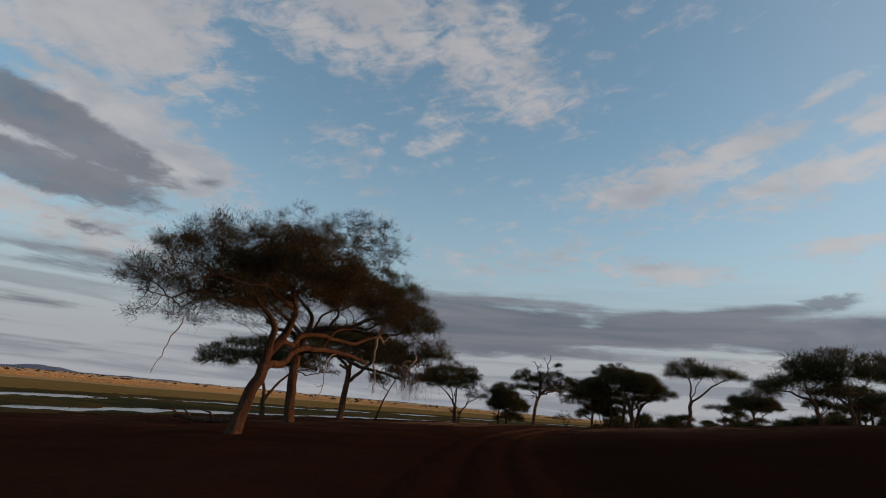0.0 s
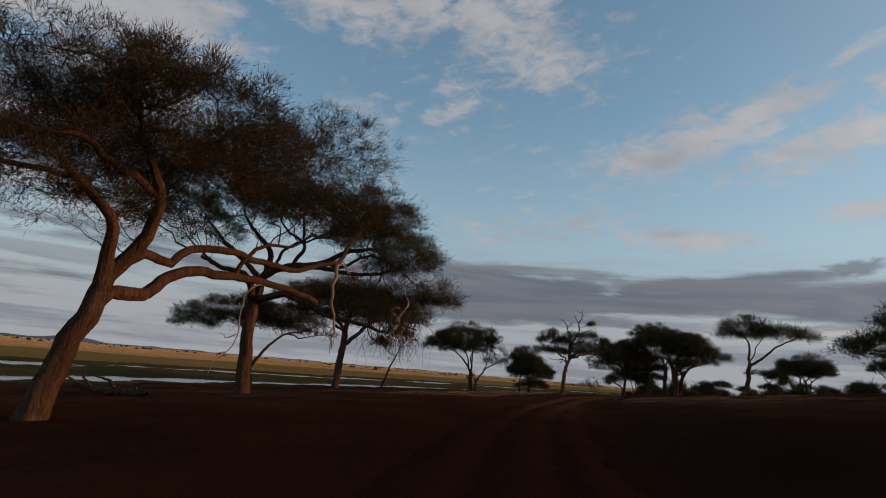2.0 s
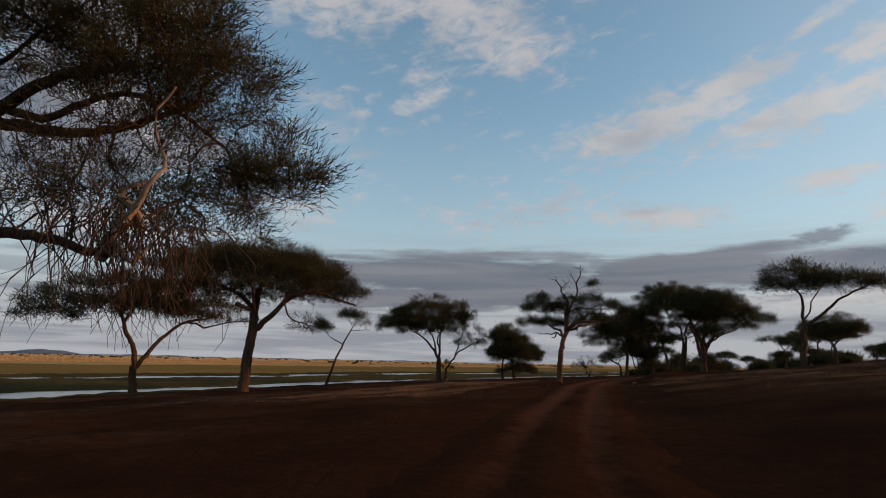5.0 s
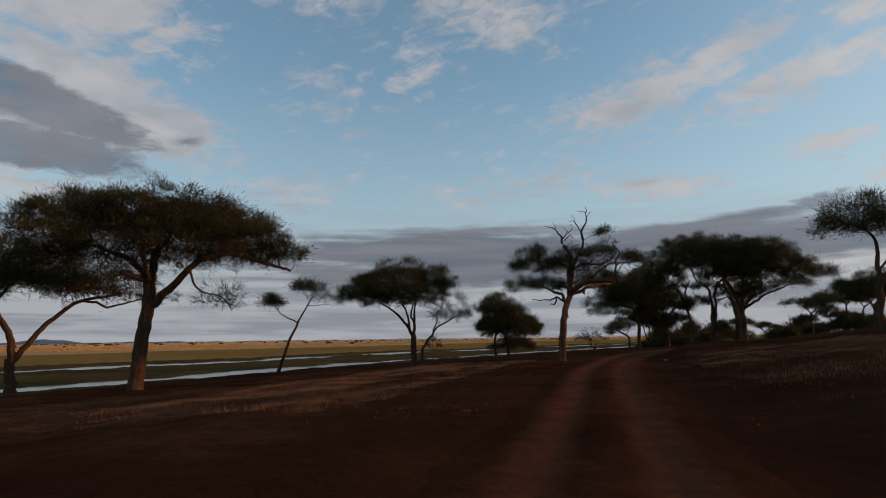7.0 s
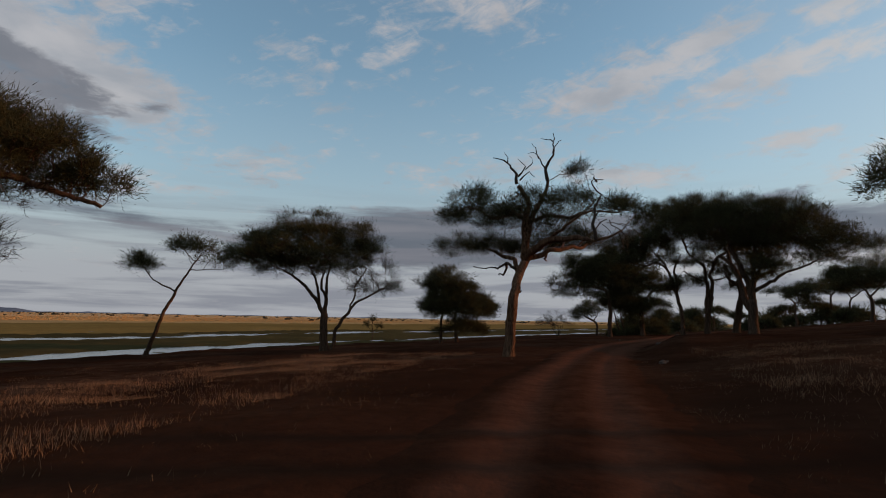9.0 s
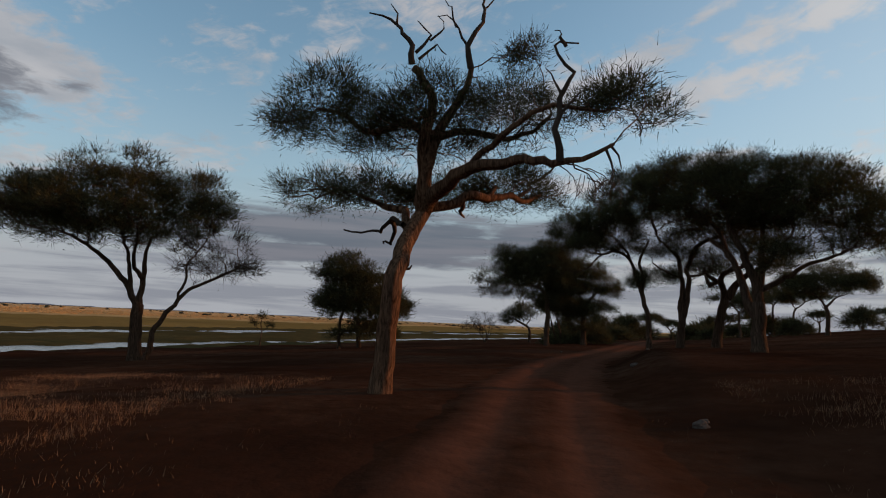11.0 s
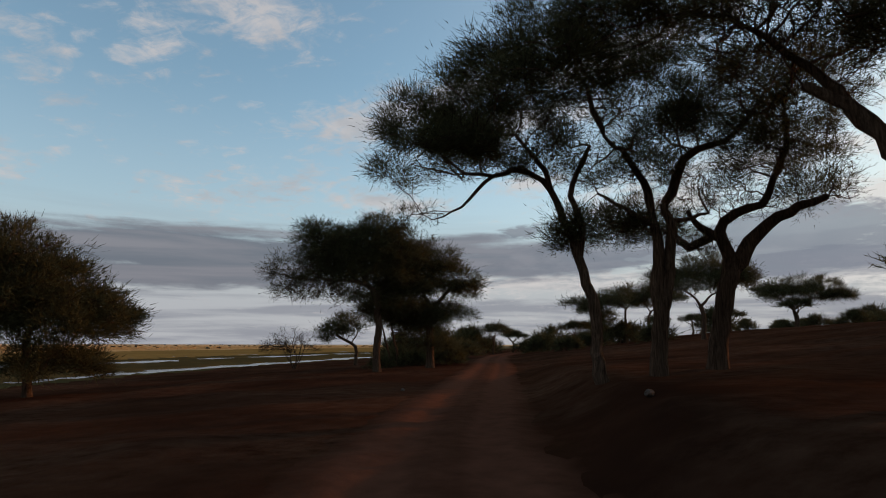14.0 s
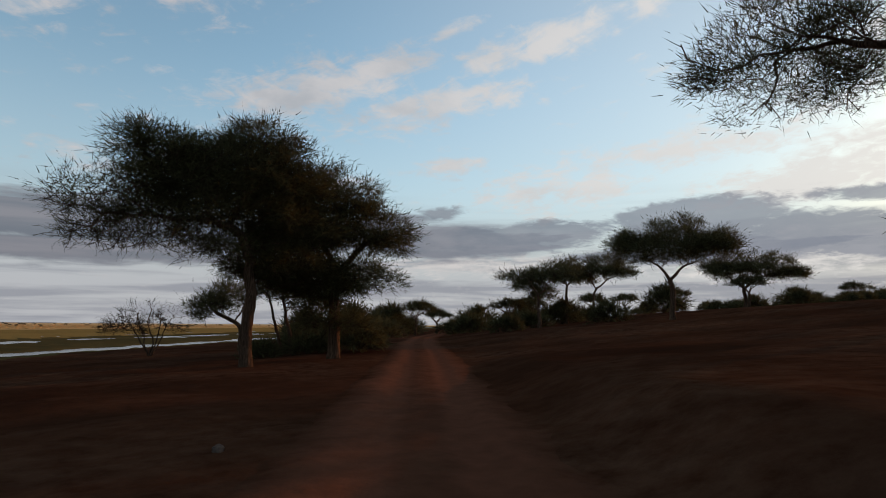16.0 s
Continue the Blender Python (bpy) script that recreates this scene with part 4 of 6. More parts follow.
tree = Acacia('round_acacia', 'dense rounded acacia with foliage down to the grass', (24.6, 148.0, -0.4), 1, 7, twigs=12, leaf=1.3, ls=2.2, core=0.8)
tree.limb(0.2, 0.12, (-0.0, -0.0, -0.0), (0.0, -0.0, 2.0), (0.3, 0.0, 3.4))
tree.limb(0.24, 0.1, (2.1, -0.0, 0.1), (1.8, -0.0, 2.6), (2.0, 0.0, 5.0), (1.5, -0.0, 7.3))
tree.limb(0.12, 0.05, (0.3, 0.0, 3.4), (-0.6, 0.0, 4.7), (-1.7, 0.0, 5.5))
tree.limb(0.12, 0.05, (1.8, -0.0, 3.1), (3.6, 0.0, 4.2), (5.9, -0.0, 4.4))
tree.pad((1.0, -0.0, 7.7), (3.2, 3.2, 1.7), 80, 0.6)
tree.pad((2.8, 0.0, 4.1), (4.7, 3.6, 2.4), 140, 1.3)
tree.pad((0.6, -0.0, 7.2), (3.1, 3.2, 2.0), 60, 1.1)
tree.pad((0.1, 0.0, 4.8), (3.0, 3.0, 2.0), 60, 1.0)
tree.pad((1.9, -0.0, 5.7), (3.7, 3.4, 1.8), 60, 1.0)
tree.pad((5.2, -0.0, 4.3), (2.4, 2.5, 1.3), 60, 1.5)
tree.pad((2.6, 0.0, 1.5), (3.5, 3.0, 1.6), 90, 0.9)
tree.pad((-1.1, 0.0, 4.0), (2.4, 2.0, 1.1), 40, 0.8)
tree.pad((-1.9, -0.0, 7.1), (2.0, 2.0, 1.2), 30, 0.25)
tree.build()

tree = Acacia('dead_topped_acacia', 'gnarled acacia with fissured trunk and bare dead top limbs', (22.7, 101.5, 0.1), -10, 8, twigs=26, leaf=1.0, ls=1.0, hair=1.1, core=0.5, bark=REDBARK)
tree.limb(0.29, 0.22, (-0.0, -0.0, -0.1), (0.1, -0.2, 1.2), (0.2, -0.4, 2.3), (0.3, -0.4, 3.3), (0.6, 0.2, 4.3), (1.0, 0.9, 5.3))
tree.limb(0.24, 0.1, (0.9, 0.7, 5.0), (1.0, 0.3, 6.2), (0.9, -0.0, 7.2), (1.0, -0.3, 8.1), (0.7, -0.3, 8.8), (0.4, -0.3, 9.2))
tree.limb(0.2, 0.08, (1.0, -0.0, 6.2), (1.3, 0.3, 7.5), (1.9, 0.6, 8.7), (2.2, 0.6, 9.6))
tree.limb(0.24, 0.04, (1.0, 0.8, 5.2), (1.5, -0.0, 5.7), (2.2, -1.0, 6.0), (3.2, -2.0, 6.0), (3.9, -3.0, 5.8), (4.7, -3.0, 6.0), (5.4, -3.2, 6.3))
tree.limb(0.17, 0.06, (0.9, 0.9, 5.2), (1.8, 1.1, 5.4), (2.9, 1.5, 5.7), (4.2, 3.2, 6.2), (5.4, 5.0, 6.7))
tree.limb(0.08, 0.03, (2.7, 1.4, 5.6), (3.3, 2.5, 6.3), (3.0, 3.5, 7.1))
tree.limb(0.08, 0.03, (2.3, 1.3, 5.5), (2.1, 1.5, 5.3), (2.3, 1.9, 5.2))
tree.limb(0.15, 0.05, (0.6, 0.2, 4.3), (0.3, 1.5, 5.1), (-0.2, 3.0, 5.6), (-0.9, 4.5, 6.0), (-2.1, 5.5, 6.6))
tree.limb(0.15, 0.05, (0.8, -0.0, 7.2), (0.3, 0.5, 7.7), (-0.5, 1.0, 7.6), (-1.4, 1.0, 8.0), (-2.4, 1.0, 8.2))
tree.limb(0.13, 0.05, (1.1, -0.0, 7.2), (2.2, 0.8, 7.6), (3.3, 1.2, 7.6), (4.3, 1.4, 8.1), (4.8, 1.2, 8.7))
tree.limb(0.1, 0.04, (2.1, -0.9, 6.0), (2.8, -2.0, 6.7), (3.9, -2.8, 7.2), (5.3, -3.0, 7.4))
tree.dead(0.1, 0.02, (0.4, -0.3, 9.2), (0.4, -0.3, 9.8), (0.1, -0.3, 10.2), (-0.3, -0.3, 10.6), (-0.8, -0.3, 10.8))
tree.dead(0.04, 0.012, (-0.1, -0.3, 10.4), (-0.3, -0.3, 11.0))
tree.dead(0.06, 0.015, (0.5, -0.0, 9.7), (0.9, 0.0, 10.3), (0.5, -0.0, 10.7))
tree.dead(0.05, 0.015, (0.6, -0.0, 9.5), (1.1, -0.0, 10.0), (1.4, -0.0, 9.7))
tree.dead(0.04, 0.012, (0.9, -0.0, 10.1), (1.3, -0.0, 10.6), (1.1, -0.0, 10.9))
tree.dead(0.11, 0.02, (2.2, 0.6, 9.6), (2.1, 0.6, 10.4), (2.5, 0.6, 11.2), (2.6, 0.6, 11.8), (2.5, 0.6, 12.4))
tree.dead(0.05, 0.012, (2.5, 0.6, 11.2), (2.7, 0.6, 11.7), (3.0, 0.6, 12.0))
tree.dead(0.05, 0.012, (2.1, 0.6, 10.3), (1.6, 0.6, 11.1), (1.1, 0.6, 11.2))
tree.dead(0.04, 0.012, (1.7, 0.6, 10.9), (1.5, 0.6, 11.5), (1.3, 0.6, 11.8))
tree.dead(0.04, 0.01, (2.5, 0.6, 11.9), (2.2, 0.6, 12.1), (1.8, 0.6, 12.1))
tree.dead(0.1, 0.02, (4.1, -3.0, 5.8), (4.1, -3.0, 6.7), (4.2, -3.0, 7.7), (4.4, -3.0, 8.0), (4.1, -3.0, 8.5), (4.2, -3.0, 8.8), (4.6, -3.0, 8.8))
tree.dead(0.05, 0.012, (4.2, -3.0, 8.7), (4.0, -3.0, 9.0), (3.9, -3.0, 9.1))
tree.dead(0.05, 0.012, (4.1, -3.0, 7.2), (3.9, -3.0, 7.8), (3.7, -3.0, 8.1))
tree.dead(0.05, 0.012, (4.1, -3.0, 7.0), (4.6, -3.0, 7.6))
tree.dead(0.09, 0.03, (0.4, 0.4, 4.6), (-0.0, 2.5, 5.1), (-0.7, 4.6, 5.1), (-2.0, 6.0, 5.3))
tree.dead(0.1, 0.035, (-0.0, 2.5, 5.1), (0.1, 3.6, 5.1), (-0.0, 4.2, 4.8), (-0.3, 4.6, 4.7), (-0.4, 4.7, 4.5))
tree.dead(0.06, 0.02, (0.5, 0.0, 3.3), (0.7, 0.0, 3.4))
tree.dead(0.07, 0.03, (4.3, 3.3, 6.3), (5.5, 4.2, 7.4), (6.5, 4.6, 8.1))
tree.dead(0.035, 0.01, (6.5, 4.6, 8.1), (6.9, 4.0, 7.3), (7.0, 3.5, 6.7), (7.1, 3.0, 6.1))
tree.dead(0.03, 0.01, (6.3, 4.5, 7.9), (7.1, 5.0, 7.9), (7.8, 5.2, 7.4), (8.2, 5.3, 6.9))
tree.dead(0.03, 0.008, (7.1, 5.0, 7.9), (7.7, 5.5, 8.0), (8.7, 6.0, 7.6))
tree.dead(0.025, 0.008, (6.9, 4.0, 7.3), (7.5, 4.0, 7.1), (7.8, 4.0, 7.1))
tree.dead(0.025, 0.008, (6.0, 4.4, 7.8), (6.4, 4.0, 7.3), (6.6, 4.0, 6.6))
tree.dead(0.025, 0.008, (7.8, 5.2, 7.4), (8.2, 5.6, 7.7), (9.0, 6.0, 7.2))
tree.dead(0.04, 0.01, (5.3, -3.0, 6.3), (5.6, -3.0, 5.7))
tree.dead(0.04, 0.01, (5.2, -3.0, 6.2), (5.4, -3.0, 5.6), (5.3, -3.0, 5.3))
tree.hang((7.4, 4.6, 7.4), (1.2, 0.9, 0.3), 20, 1.3)
tree.pad((1.1, -0.0, 7.6), (2.3, 2.2, 1.3), 170, 0.62)
tree.pad((3.2, 0.5, 7.7), (1.7, 2.0, 1.1), 110, 0.62)
tree.pad((-1.8, 1.0, 8.3), (1.8, 2.2, 0.9), 130, 1.2)
tree.pad((-3.2, 1.0, 7.7), (1.0, 1.5, 0.6), 50, 0.9)
tree.pad((-0.6, 1.2, 7.6), (1.2, 1.8, 0.7), 70, 1.0)
tree.pad((0.3, 0.5, 8.1), (1.0, 1.6, 0.8), 50, 0.8)
tree.pad((-2.7, 5.0, 6.5), (1.7, 2.4, 0.6), 110, 1.3)
tree.pad((-0.7, 4.0, 6.4), (1.2, 2.0, 0.7), 60, 1.2)
tree.pad((0.2, 4.5, 6.3), (1.2, 1.8, 0.6), 40, 0.8)
tree.pad((5.5, -3.0, 7.5), (0.8, 1.5, 0.6), 60, 1.1)
tree.pad((6.4, -3.0, 7.1), (0.5, 1.0, 0.4), 24, 0.8)
tree.pad((4.1, 4.2, 6.8), (1.9, 2.2, 0.7), 110, 1.2)
tree.pad((2.3, 4.0, 6.5), (1.8, 1.8, 0.6), 60, 0.8)
tree.pad((5.7, 5.2, 6.8), (0.8, 1.4, 0.4), 40, 1.0)
tree.pad((3.8, 0.8, 10.4), (0.8, 1.2, 0.4), 36, 1.1)
tree.pad((3.6, 0.8, 8.8), (1.5, 1.8, 0.7), 70, 1.0)
tree.pad((1.3, 0.3, 8.6), (1.4, 1.6, 0.6), 60, 0.7)
tree.pad((5.1, -1.0, 8.0), (0.9, 1.3, 0.6), 30, 0.9)
tree.pad((1.8, 0.6, 7.1), (1.2, 1.5, 0.6), 30, 0.5)
tree.build()

tree = Acacia('weeping_acacia', 'acacia with drooping wispy crown at the edge of the track', (48.3, 149.6, 0.0), -19, 9, twigs=18, leaf=1.0, ls=1.8, hair=1.35, core=0.5, lift=0.15)
tree.limb(0.3, 0.24, (0.2, 0.0, -0.5), (0.2, 0.0, 2.2), (0.2, 0.0, 4.9))
tree.limb(0.24, 0.08, (0.2, 0.0, 4.9), (-0.4, 0.0, 6.3), (-1.5, -0.5, 6.7), (-3.0, -1.0, 6.7), (-4.6, -1.0, 6.8))
tree.limb(0.2, 0.08, (-0.4, -0.0, 6.3), (-0.9, 0.5, 6.9), (-0.4, 1.0, 7.7), (0.8, 1.0, 8.2), (2.2, 1.0, 9.3))
tree.limb(0.14, 0.05, (-1.6, -0.0, 6.7), (-2.1, -0.5, 8.0), (-2.8, -0.5, 9.0))
tree.limb(0.16, 0.06, (0.1, 0.0, 5.3), (0.9, 1.0, 6.6), (2.3, 2.0, 7.5))
tree.pad((-4.2, -0.0, 10.4), (2.5, 2.6, 1.1), 80, 1.1)
tree.pad((0.2, 1.0, 11.2), (2.3, 2.8, 1.2), 80, 1.3)
tree.pad((-0.1, 1.0, 9.2), (4.1, 3.0, 2.0), 110, 1.6)
tree.pad((-1.1, 0.6, 8.1), (4.9, 2.8, 2.4), 120, 1.3)
tree.pad((-5.2, -0.6, 6.3), (2.7, 2.0, 1.8), 110, 0.6)
tree.pad((-3.7, 0.0, 9.0), (3.2, 2.6, 1.5), 80, 1.1)
tree.pad((-6.5, -1.0, 7.5), (2.5, 2.4, 1.5), 100, 0.68)
tree.pad((-4.7, -1.0, 6.3), (3.2, 2.6, 1.3), 100, 0.55)
tree.pad((2.2, 1.5, 9.8), (2.3, 3.0, 1.8), 80, 1.5)
tree.pad((-1.5, 0.5, 9.9), (2.9, 2.8, 1.2), 60, 1.2)
tree.pad((-1.0, -0.0, 5.7), (2.3, 2.0, 0.9), 40, 0.7)
tree.pad((1.2, 1.5, 5.2), (2.6, 2.6, 1.8), 70, 1.2)
tree.pad((2.4, 2.0, 6.9), (2.6, 3.0, 2.0), 90, 1.6)
tree.build()

tree = Acacia('weeping_acacia', 'dark dense acacia with drooping crown behind another tree', (54.0, 151.2, 0.1), -27, 10, twigs=14, leaf=1.3, ls=2.0, lift=0.15)
tree.limb(0.34, 0.26, (-0.0, 0.0, 0.6), (-0.0, 0.0, 2.9), (0.2, 0.0, 4.8))
tree.limb(0.2, 0.07, (0.2, 0.0, 4.8), (1.4, -0.0, 6.2), (2.7, -0.0, 7.2))
tree.limb(0.2, 0.07, (0.2, 0.0, 4.8), (-0.8, 0.0, 6.4), (-1.8, 0.0, 7.7))
tree.pad((1.7, -0.0, 7.2), (2.5, 3.0, 1.6), 100, 1.5)
tree.pad((-1.2, 0.0, 7.4), (2.6, 3.2, 2.0), 100, 1.5)
tree.pad((-1.1, 0.0, 4.1), (2.6, 2.8, 1.5), 80, 1.3)
tree.pad((1.5, 0.0, 4.8), (2.3, 2.5, 1.0), 50, 0.9)
tree.pad((3.1, 0.0, 6.5), (1.3, 1.6, 1.0), 30, 1.0)
tree.pad((-0.1, -0.0, 2.2), (2.0, 2.0, 1.0), 40, 0.9)
tree.pad((0.1, 0.0, 8.9), (2.6, 3.0, 1.6), 90, 1.5)
tree.pad((-2.3, -0.0, 5.1), (2.9, 3.0, 2.0), 90, 1.4)
tree.build()

tree = Acacia('weeping_acacia', 'slender acacia with two thin stems among darker trees', (56.0, 161.5, -0.2), -23, 11, twigs=8, leaf=1.2, ls=2.6, lift=0.15)
tree.limb(0.15, 0.08, (-0.1, -0.0, 1.1), (-0.5, 0.0, 2.6), (-0.8, -0.0, 3.9), (-1.3, -0.0, 5.1))
tree.limb(0.13, 0.07, (-0.7, 0.0, 1.1), (-1.4, -0.0, 2.6), (-2.0, 0.0, 4.2))
tree.pad((-1.3, -0.0, 5.1), (3.0, 3.5, 1.7), 70, 1.2)
tree.pad((1.6, -0.0, 3.9), (2.1, 2.5, 1.3), 40, 1.2)
tree.pad((4.4, -0.0, 5.2), (2.6, 3.0, 0.9), 40, 0.8)
tree.build()

tree = Acacia('small_acacia', 'small umbrella acacia with curved trunk by the water', (57.5, 177.5, -0.4), -19, 12, twigs=8, leaf=1.2, ls=2.8)
tree.limb(0.22, 0.15, (0.1, 0.0, 0.5), (0.0, 0.0, 1.7), (-0.6, -0.0, 2.4), (-1.7, 0.0, 3.1), (-2.3, -0.0, 3.6))
tree.limb(0.1, 0.05, (-0.6, -0.0, 2.4), (-0.0, 0.0, 3.5), (0.4, -0.0, 4.4))
tree.pad((-2.6, 0.0, 4.1), (2.3, 2.5, 1.0), 60, 1.4)
tree.pad((-1.4, 0.0, 5.1), (2.9, 3.0, 1.1), 60, 1.2)
tree.pad((-3.7, 0.0, 3.2), (0.9, 1.5, 0.9), 20, 1.2)
tree.build()

tree = Acacia('thorn_bush', 'low bare thorn bush at the top of the bank', (49.6, 176.5, -0.6), -11, 13, twigs=16, leaf=0.35, ls=2.2)
tree.limb(0.07, 0.03, (0.0, -0.0, 0.0), (-0.9, -0.0, 1.2), (-1.9, -0.0, 2.8))
tree.limb(0.07, 0.03, (0.0, -0.0, 0.0), (-0.5, -0.0, 1.2), (-1.1, 0.0, 3.5))
tree.limb(0.07, 0.03, (0.0, -0.0, 0.0), (-0.1, 0.0, 1.2), (-0.2, -0.0, 3.8))
tree.limb(0.07, 0.03, (0.0, -0.0, 0.0), (0.4, -0.0, 1.1), (0.7, -0.0, 3.6))
tree.limb(0.07, 0.03, (0.0, -0.0, 0.0), (0.8, -0.0, 1.1), (1.6, 0.0, 2.9))
tree.pad((-0.4, -0.0, 2.8), (3.5, 3.5, 1.5), 150, 0.5)
tree.pad((-2.1, -0.0, 2.3), (1.9, 2.5, 1.1), 40, 0.4)
tree.build()

tree = Acacia('umbrella_acacia', 'slim acacia with bent trunk leaning over the track', (43.1, 120.1, 0.8), -49, 14, twigs=26, leaf=1.0, ls=0.88, hair=1.2, core=0.7)
tree.limb(0.19, 0.14, (-0.0, -0.0, 0.0), (-0.2, 0.0, 1.0), (-0.4, 0.0, 2.5), (-0.6, -0.0, 3.6))
tree.limb(0.16, 0.08, (-0.6, -0.0, 3.6), (-0.7, -0.0, 4.3), (-1.0, -0.0, 5.0), (-1.4, 0.0, 6.0), (-1.9, 0.0, 6.5))
tree.limb(0.13, 0.06, (-0.6, -0.0, 3.8), (-0.5, -0.0, 4.7), (-0.6, -0.0, 5.7), (-0.6, 0.0, 6.4), (-0.1, 0.0, 7.4))
tree.limb(0.12, 0.04, (-1.9, 0.0, 6.5), (-2.5, -0.5, 6.6), (-3.3, -1.0, 6.3), (-3.9, -1.2, 6.4))
tree.limb(0.07, 0.02, (-3.1, -1.0, 6.3), (-3.6, -1.0, 5.8), (-4.2, -1.0, 5.4), (-5.1, -1.0, 5.1))
tree.limb(0.1, 0.03, (-1.4, 0.0, 6.0), (-1.7, -0.5, 6.7), (-2.4, -0.8, 7.4), (-3.5, -1.0, 8.0))
tree.pad((-5.5, -1.0, 8.0), (1.4, 2.2, 1.2), 120, 1.1)
tree.pad((-3.8, -1.0, 8.5), (1.5, 2.5, 1.1), 120, 1.2)
tree.pad((-5.5, -1.0, 5.3), (0.8, 1.4, 0.4), 40, 0.5)
tree.pad((-2.4, -0.5, 9.0), (1.3, 2.4, 1.0), 80, 1.0)
tree.pad((-1.1, 0.0, 8.0), (0.8, 2.0, 1.0), 60, 0.8)
tree.pad((-4.4, -1.0, 7.2), (1.5, 2.2, 0.7), 80, 1.2)
tree.pad((-0.8, 0.3, 4.7), (0.8, 1.5, 0.8), 90, 1.0)
tree.pad((-6.3, -1.0, 6.7), (0.6, 1.6, 0.7), 40, 0.9)
tree.pad((-1.7, -0.3, 6.9), (1.3, 2.0, 0.8), 90, 0.8)
tree.pad((-3.2, -0.6, 7.5), (1.1, 2.0, 0.7), 80, 1.1)
tree.build()

tree = Acacia('umbrella_acacia', 'acacia with two upright stems in a grove beside the track', (45.1, 119.7, 0.9), -55, 15, twigs=26, leaf=1.0, ls=0.95, hair=1.2, core=0.5)
tree.limb(0.25, 0.23, (-0.1, -0.0, 0.0), (-0.0, 0.0, 1.0), (0.0, 0.0, 2.0))
tree.limb(0.24, 0.12, (0.0, 0.0, 2.0), (-0.0, -0.0, 3.1), (-0.0, -0.0, 4.2), (-0.0, 0.0, 5.3))
tree.limb(0.22, 0.12, (0.1, -0.0, 2.0), (0.3, -0.0, 3.3), (0.5, -0.0, 4.5), (0.4, -0.0, 5.4))
tree.limb(0.16, 0.05, (-0.0, 0.0, 5.3), (-0.3, 0.0, 6.2), (-0.7, -1.0, 6.7), (-1.2, -1.0, 7.6))
tree.limb(0.17, 0.06, (0.5, 0.0, 5.4), (0.9, 0.0, 6.4), (1.6, 1.0, 7.5), (2.6, 1.0, 8.1), (3.5, 1.5, 9.1))
tree.limb(0.1, 0.04, (-0.0, -0.0, 4.8), (-0.7, -1.0, 5.1), (-1.5, -1.0, 5.7))
tree.limb(0.1, 0.04, (0.5, 0.0, 4.8), (1.1, 0.5, 5.0), (1.6, 1.0, 5.2))
tree.pad((-1.3, -0.5, 4.9), (1.4, 2.0, 0.7), 70, 0.8)
tree.pad((-0.6, -0.5, 6.7), (1.7, 2.5, 0.9), 90, 0.8)
tree.pad((-0.5, -0.0, 9.2), (2.1, 3.0, 1.1), 120, 1.2)
tree.pad((1.6, 1.0, 9.2), (1.8, 3.0, 1.1), 100, 1.0)
tree.pad((1.1, 0.5, 6.2), (1.2, 2.0, 0.8), 60, 0.6)
tree.pad((-0.6, -0.0, 11.5), (2.3, 3.0, 1.1), 90, 1.0)
tree.limb(0.1, 0.04, (-1.2, -1.0, 7.6), (-1.9, -1.0, 9.3), (-3.1, -0.7, 10.9))
tree.pad((-3.5, -0.5, 11.6), (2.4, 2.8, 1.0), 90, 1.0)
tree.pad((-5.2, -0.6, 10.6), (1.6, 2.2, 0.9), 50, 1.0)
tree.pad((-2.4, -1.0, 4.2), (0.6, 1.2, 0.3), 25, 0.8)
tree.pad((0.7, 0.3, 7.9), (2.0, 2.6, 1.2), 140, 0.8)
tree.pad((-0.4, 0.2, 4.9), (1.2, 1.6, 0.6), 60, 0.5)
tree.build()

tree = Acacia('umbrella_acacia', 'stout acacia forking low in a grove beside the track', (47.8, 119.8, 1.0), -60, 16, twigs=26, leaf=1.0, ls=0.95, hair=1.3, core=0.3)
tree.limb(0.30, 0.27, (0.0, -0.0, -0.0), (0.1, 0.0, 0.9), (0.4, 0.0, 2.4), (0.7, 0.0, 3.3))
tree.limb(0.24, 0.1, (0.6, 0.0, 2.8), (0.5, 0.0, 4.1), (0.4, 0.0, 4.7), (1.0, 0.0, 5.3), (1.8, 0.0, 5.5), (2.2, 0.0, 6.3))
tree.limb(0.28, 0.1, (0.8, 0.0, 3.3), (1.3, 0.0, 4.3), (1.9, 0.0, 4.8), (2.7, 0.0, 5.3), (3.5, 0.0, 5.5))
tree.limb(0.18, 0.06, (0.4, 0.0, 4.4), (-0.2, -0.5, 4.9), (-0.5, -0.5, 5.4))
tree.limb(0.14, 0.05, (2.2, 0.0, 6.3), (2.5, 0.0, 7.5), (2.7, 0.0, 9.0))
tree.pad((-0.2, 0.0, 4.3), (1.0, 1.6, 0.5), 40, 0.5)
tree.pad((1.7, -0.0, 7.2), (1.6, 2.5, 1.2), 90, 0.75)
tree.pad((2.9, 0.0, 8.9), (1.9, 3.0, 1.4), 110, 1.1)
tree.pad((3.3, 0.0, 6.0), (1.4, 2.4, 0.9), 60, 0.8)
tree.pad((1.8, 1.0, 10.1), (1.7, 3.0, 1.0), 80, 1.0)
tree.pad((2.8, 0.3, 7.4), (1.6, 2.4, 1.2), 120, 0.8)
tree.pad((1.0, 0.0, 5.8), (1.4, 2.0, 0.9), 80, 0.55)
tree.pad((-3.1, 5.4, 6.3), (2.4, 2.4, 1.2), 90, 1.0)
tree.limb(0.16, 0.05, (-0.5, 0.7, 4.2), (-1.7, 2.4, 5.2), (-2.8, 4.4, 6.0))
tree.build()

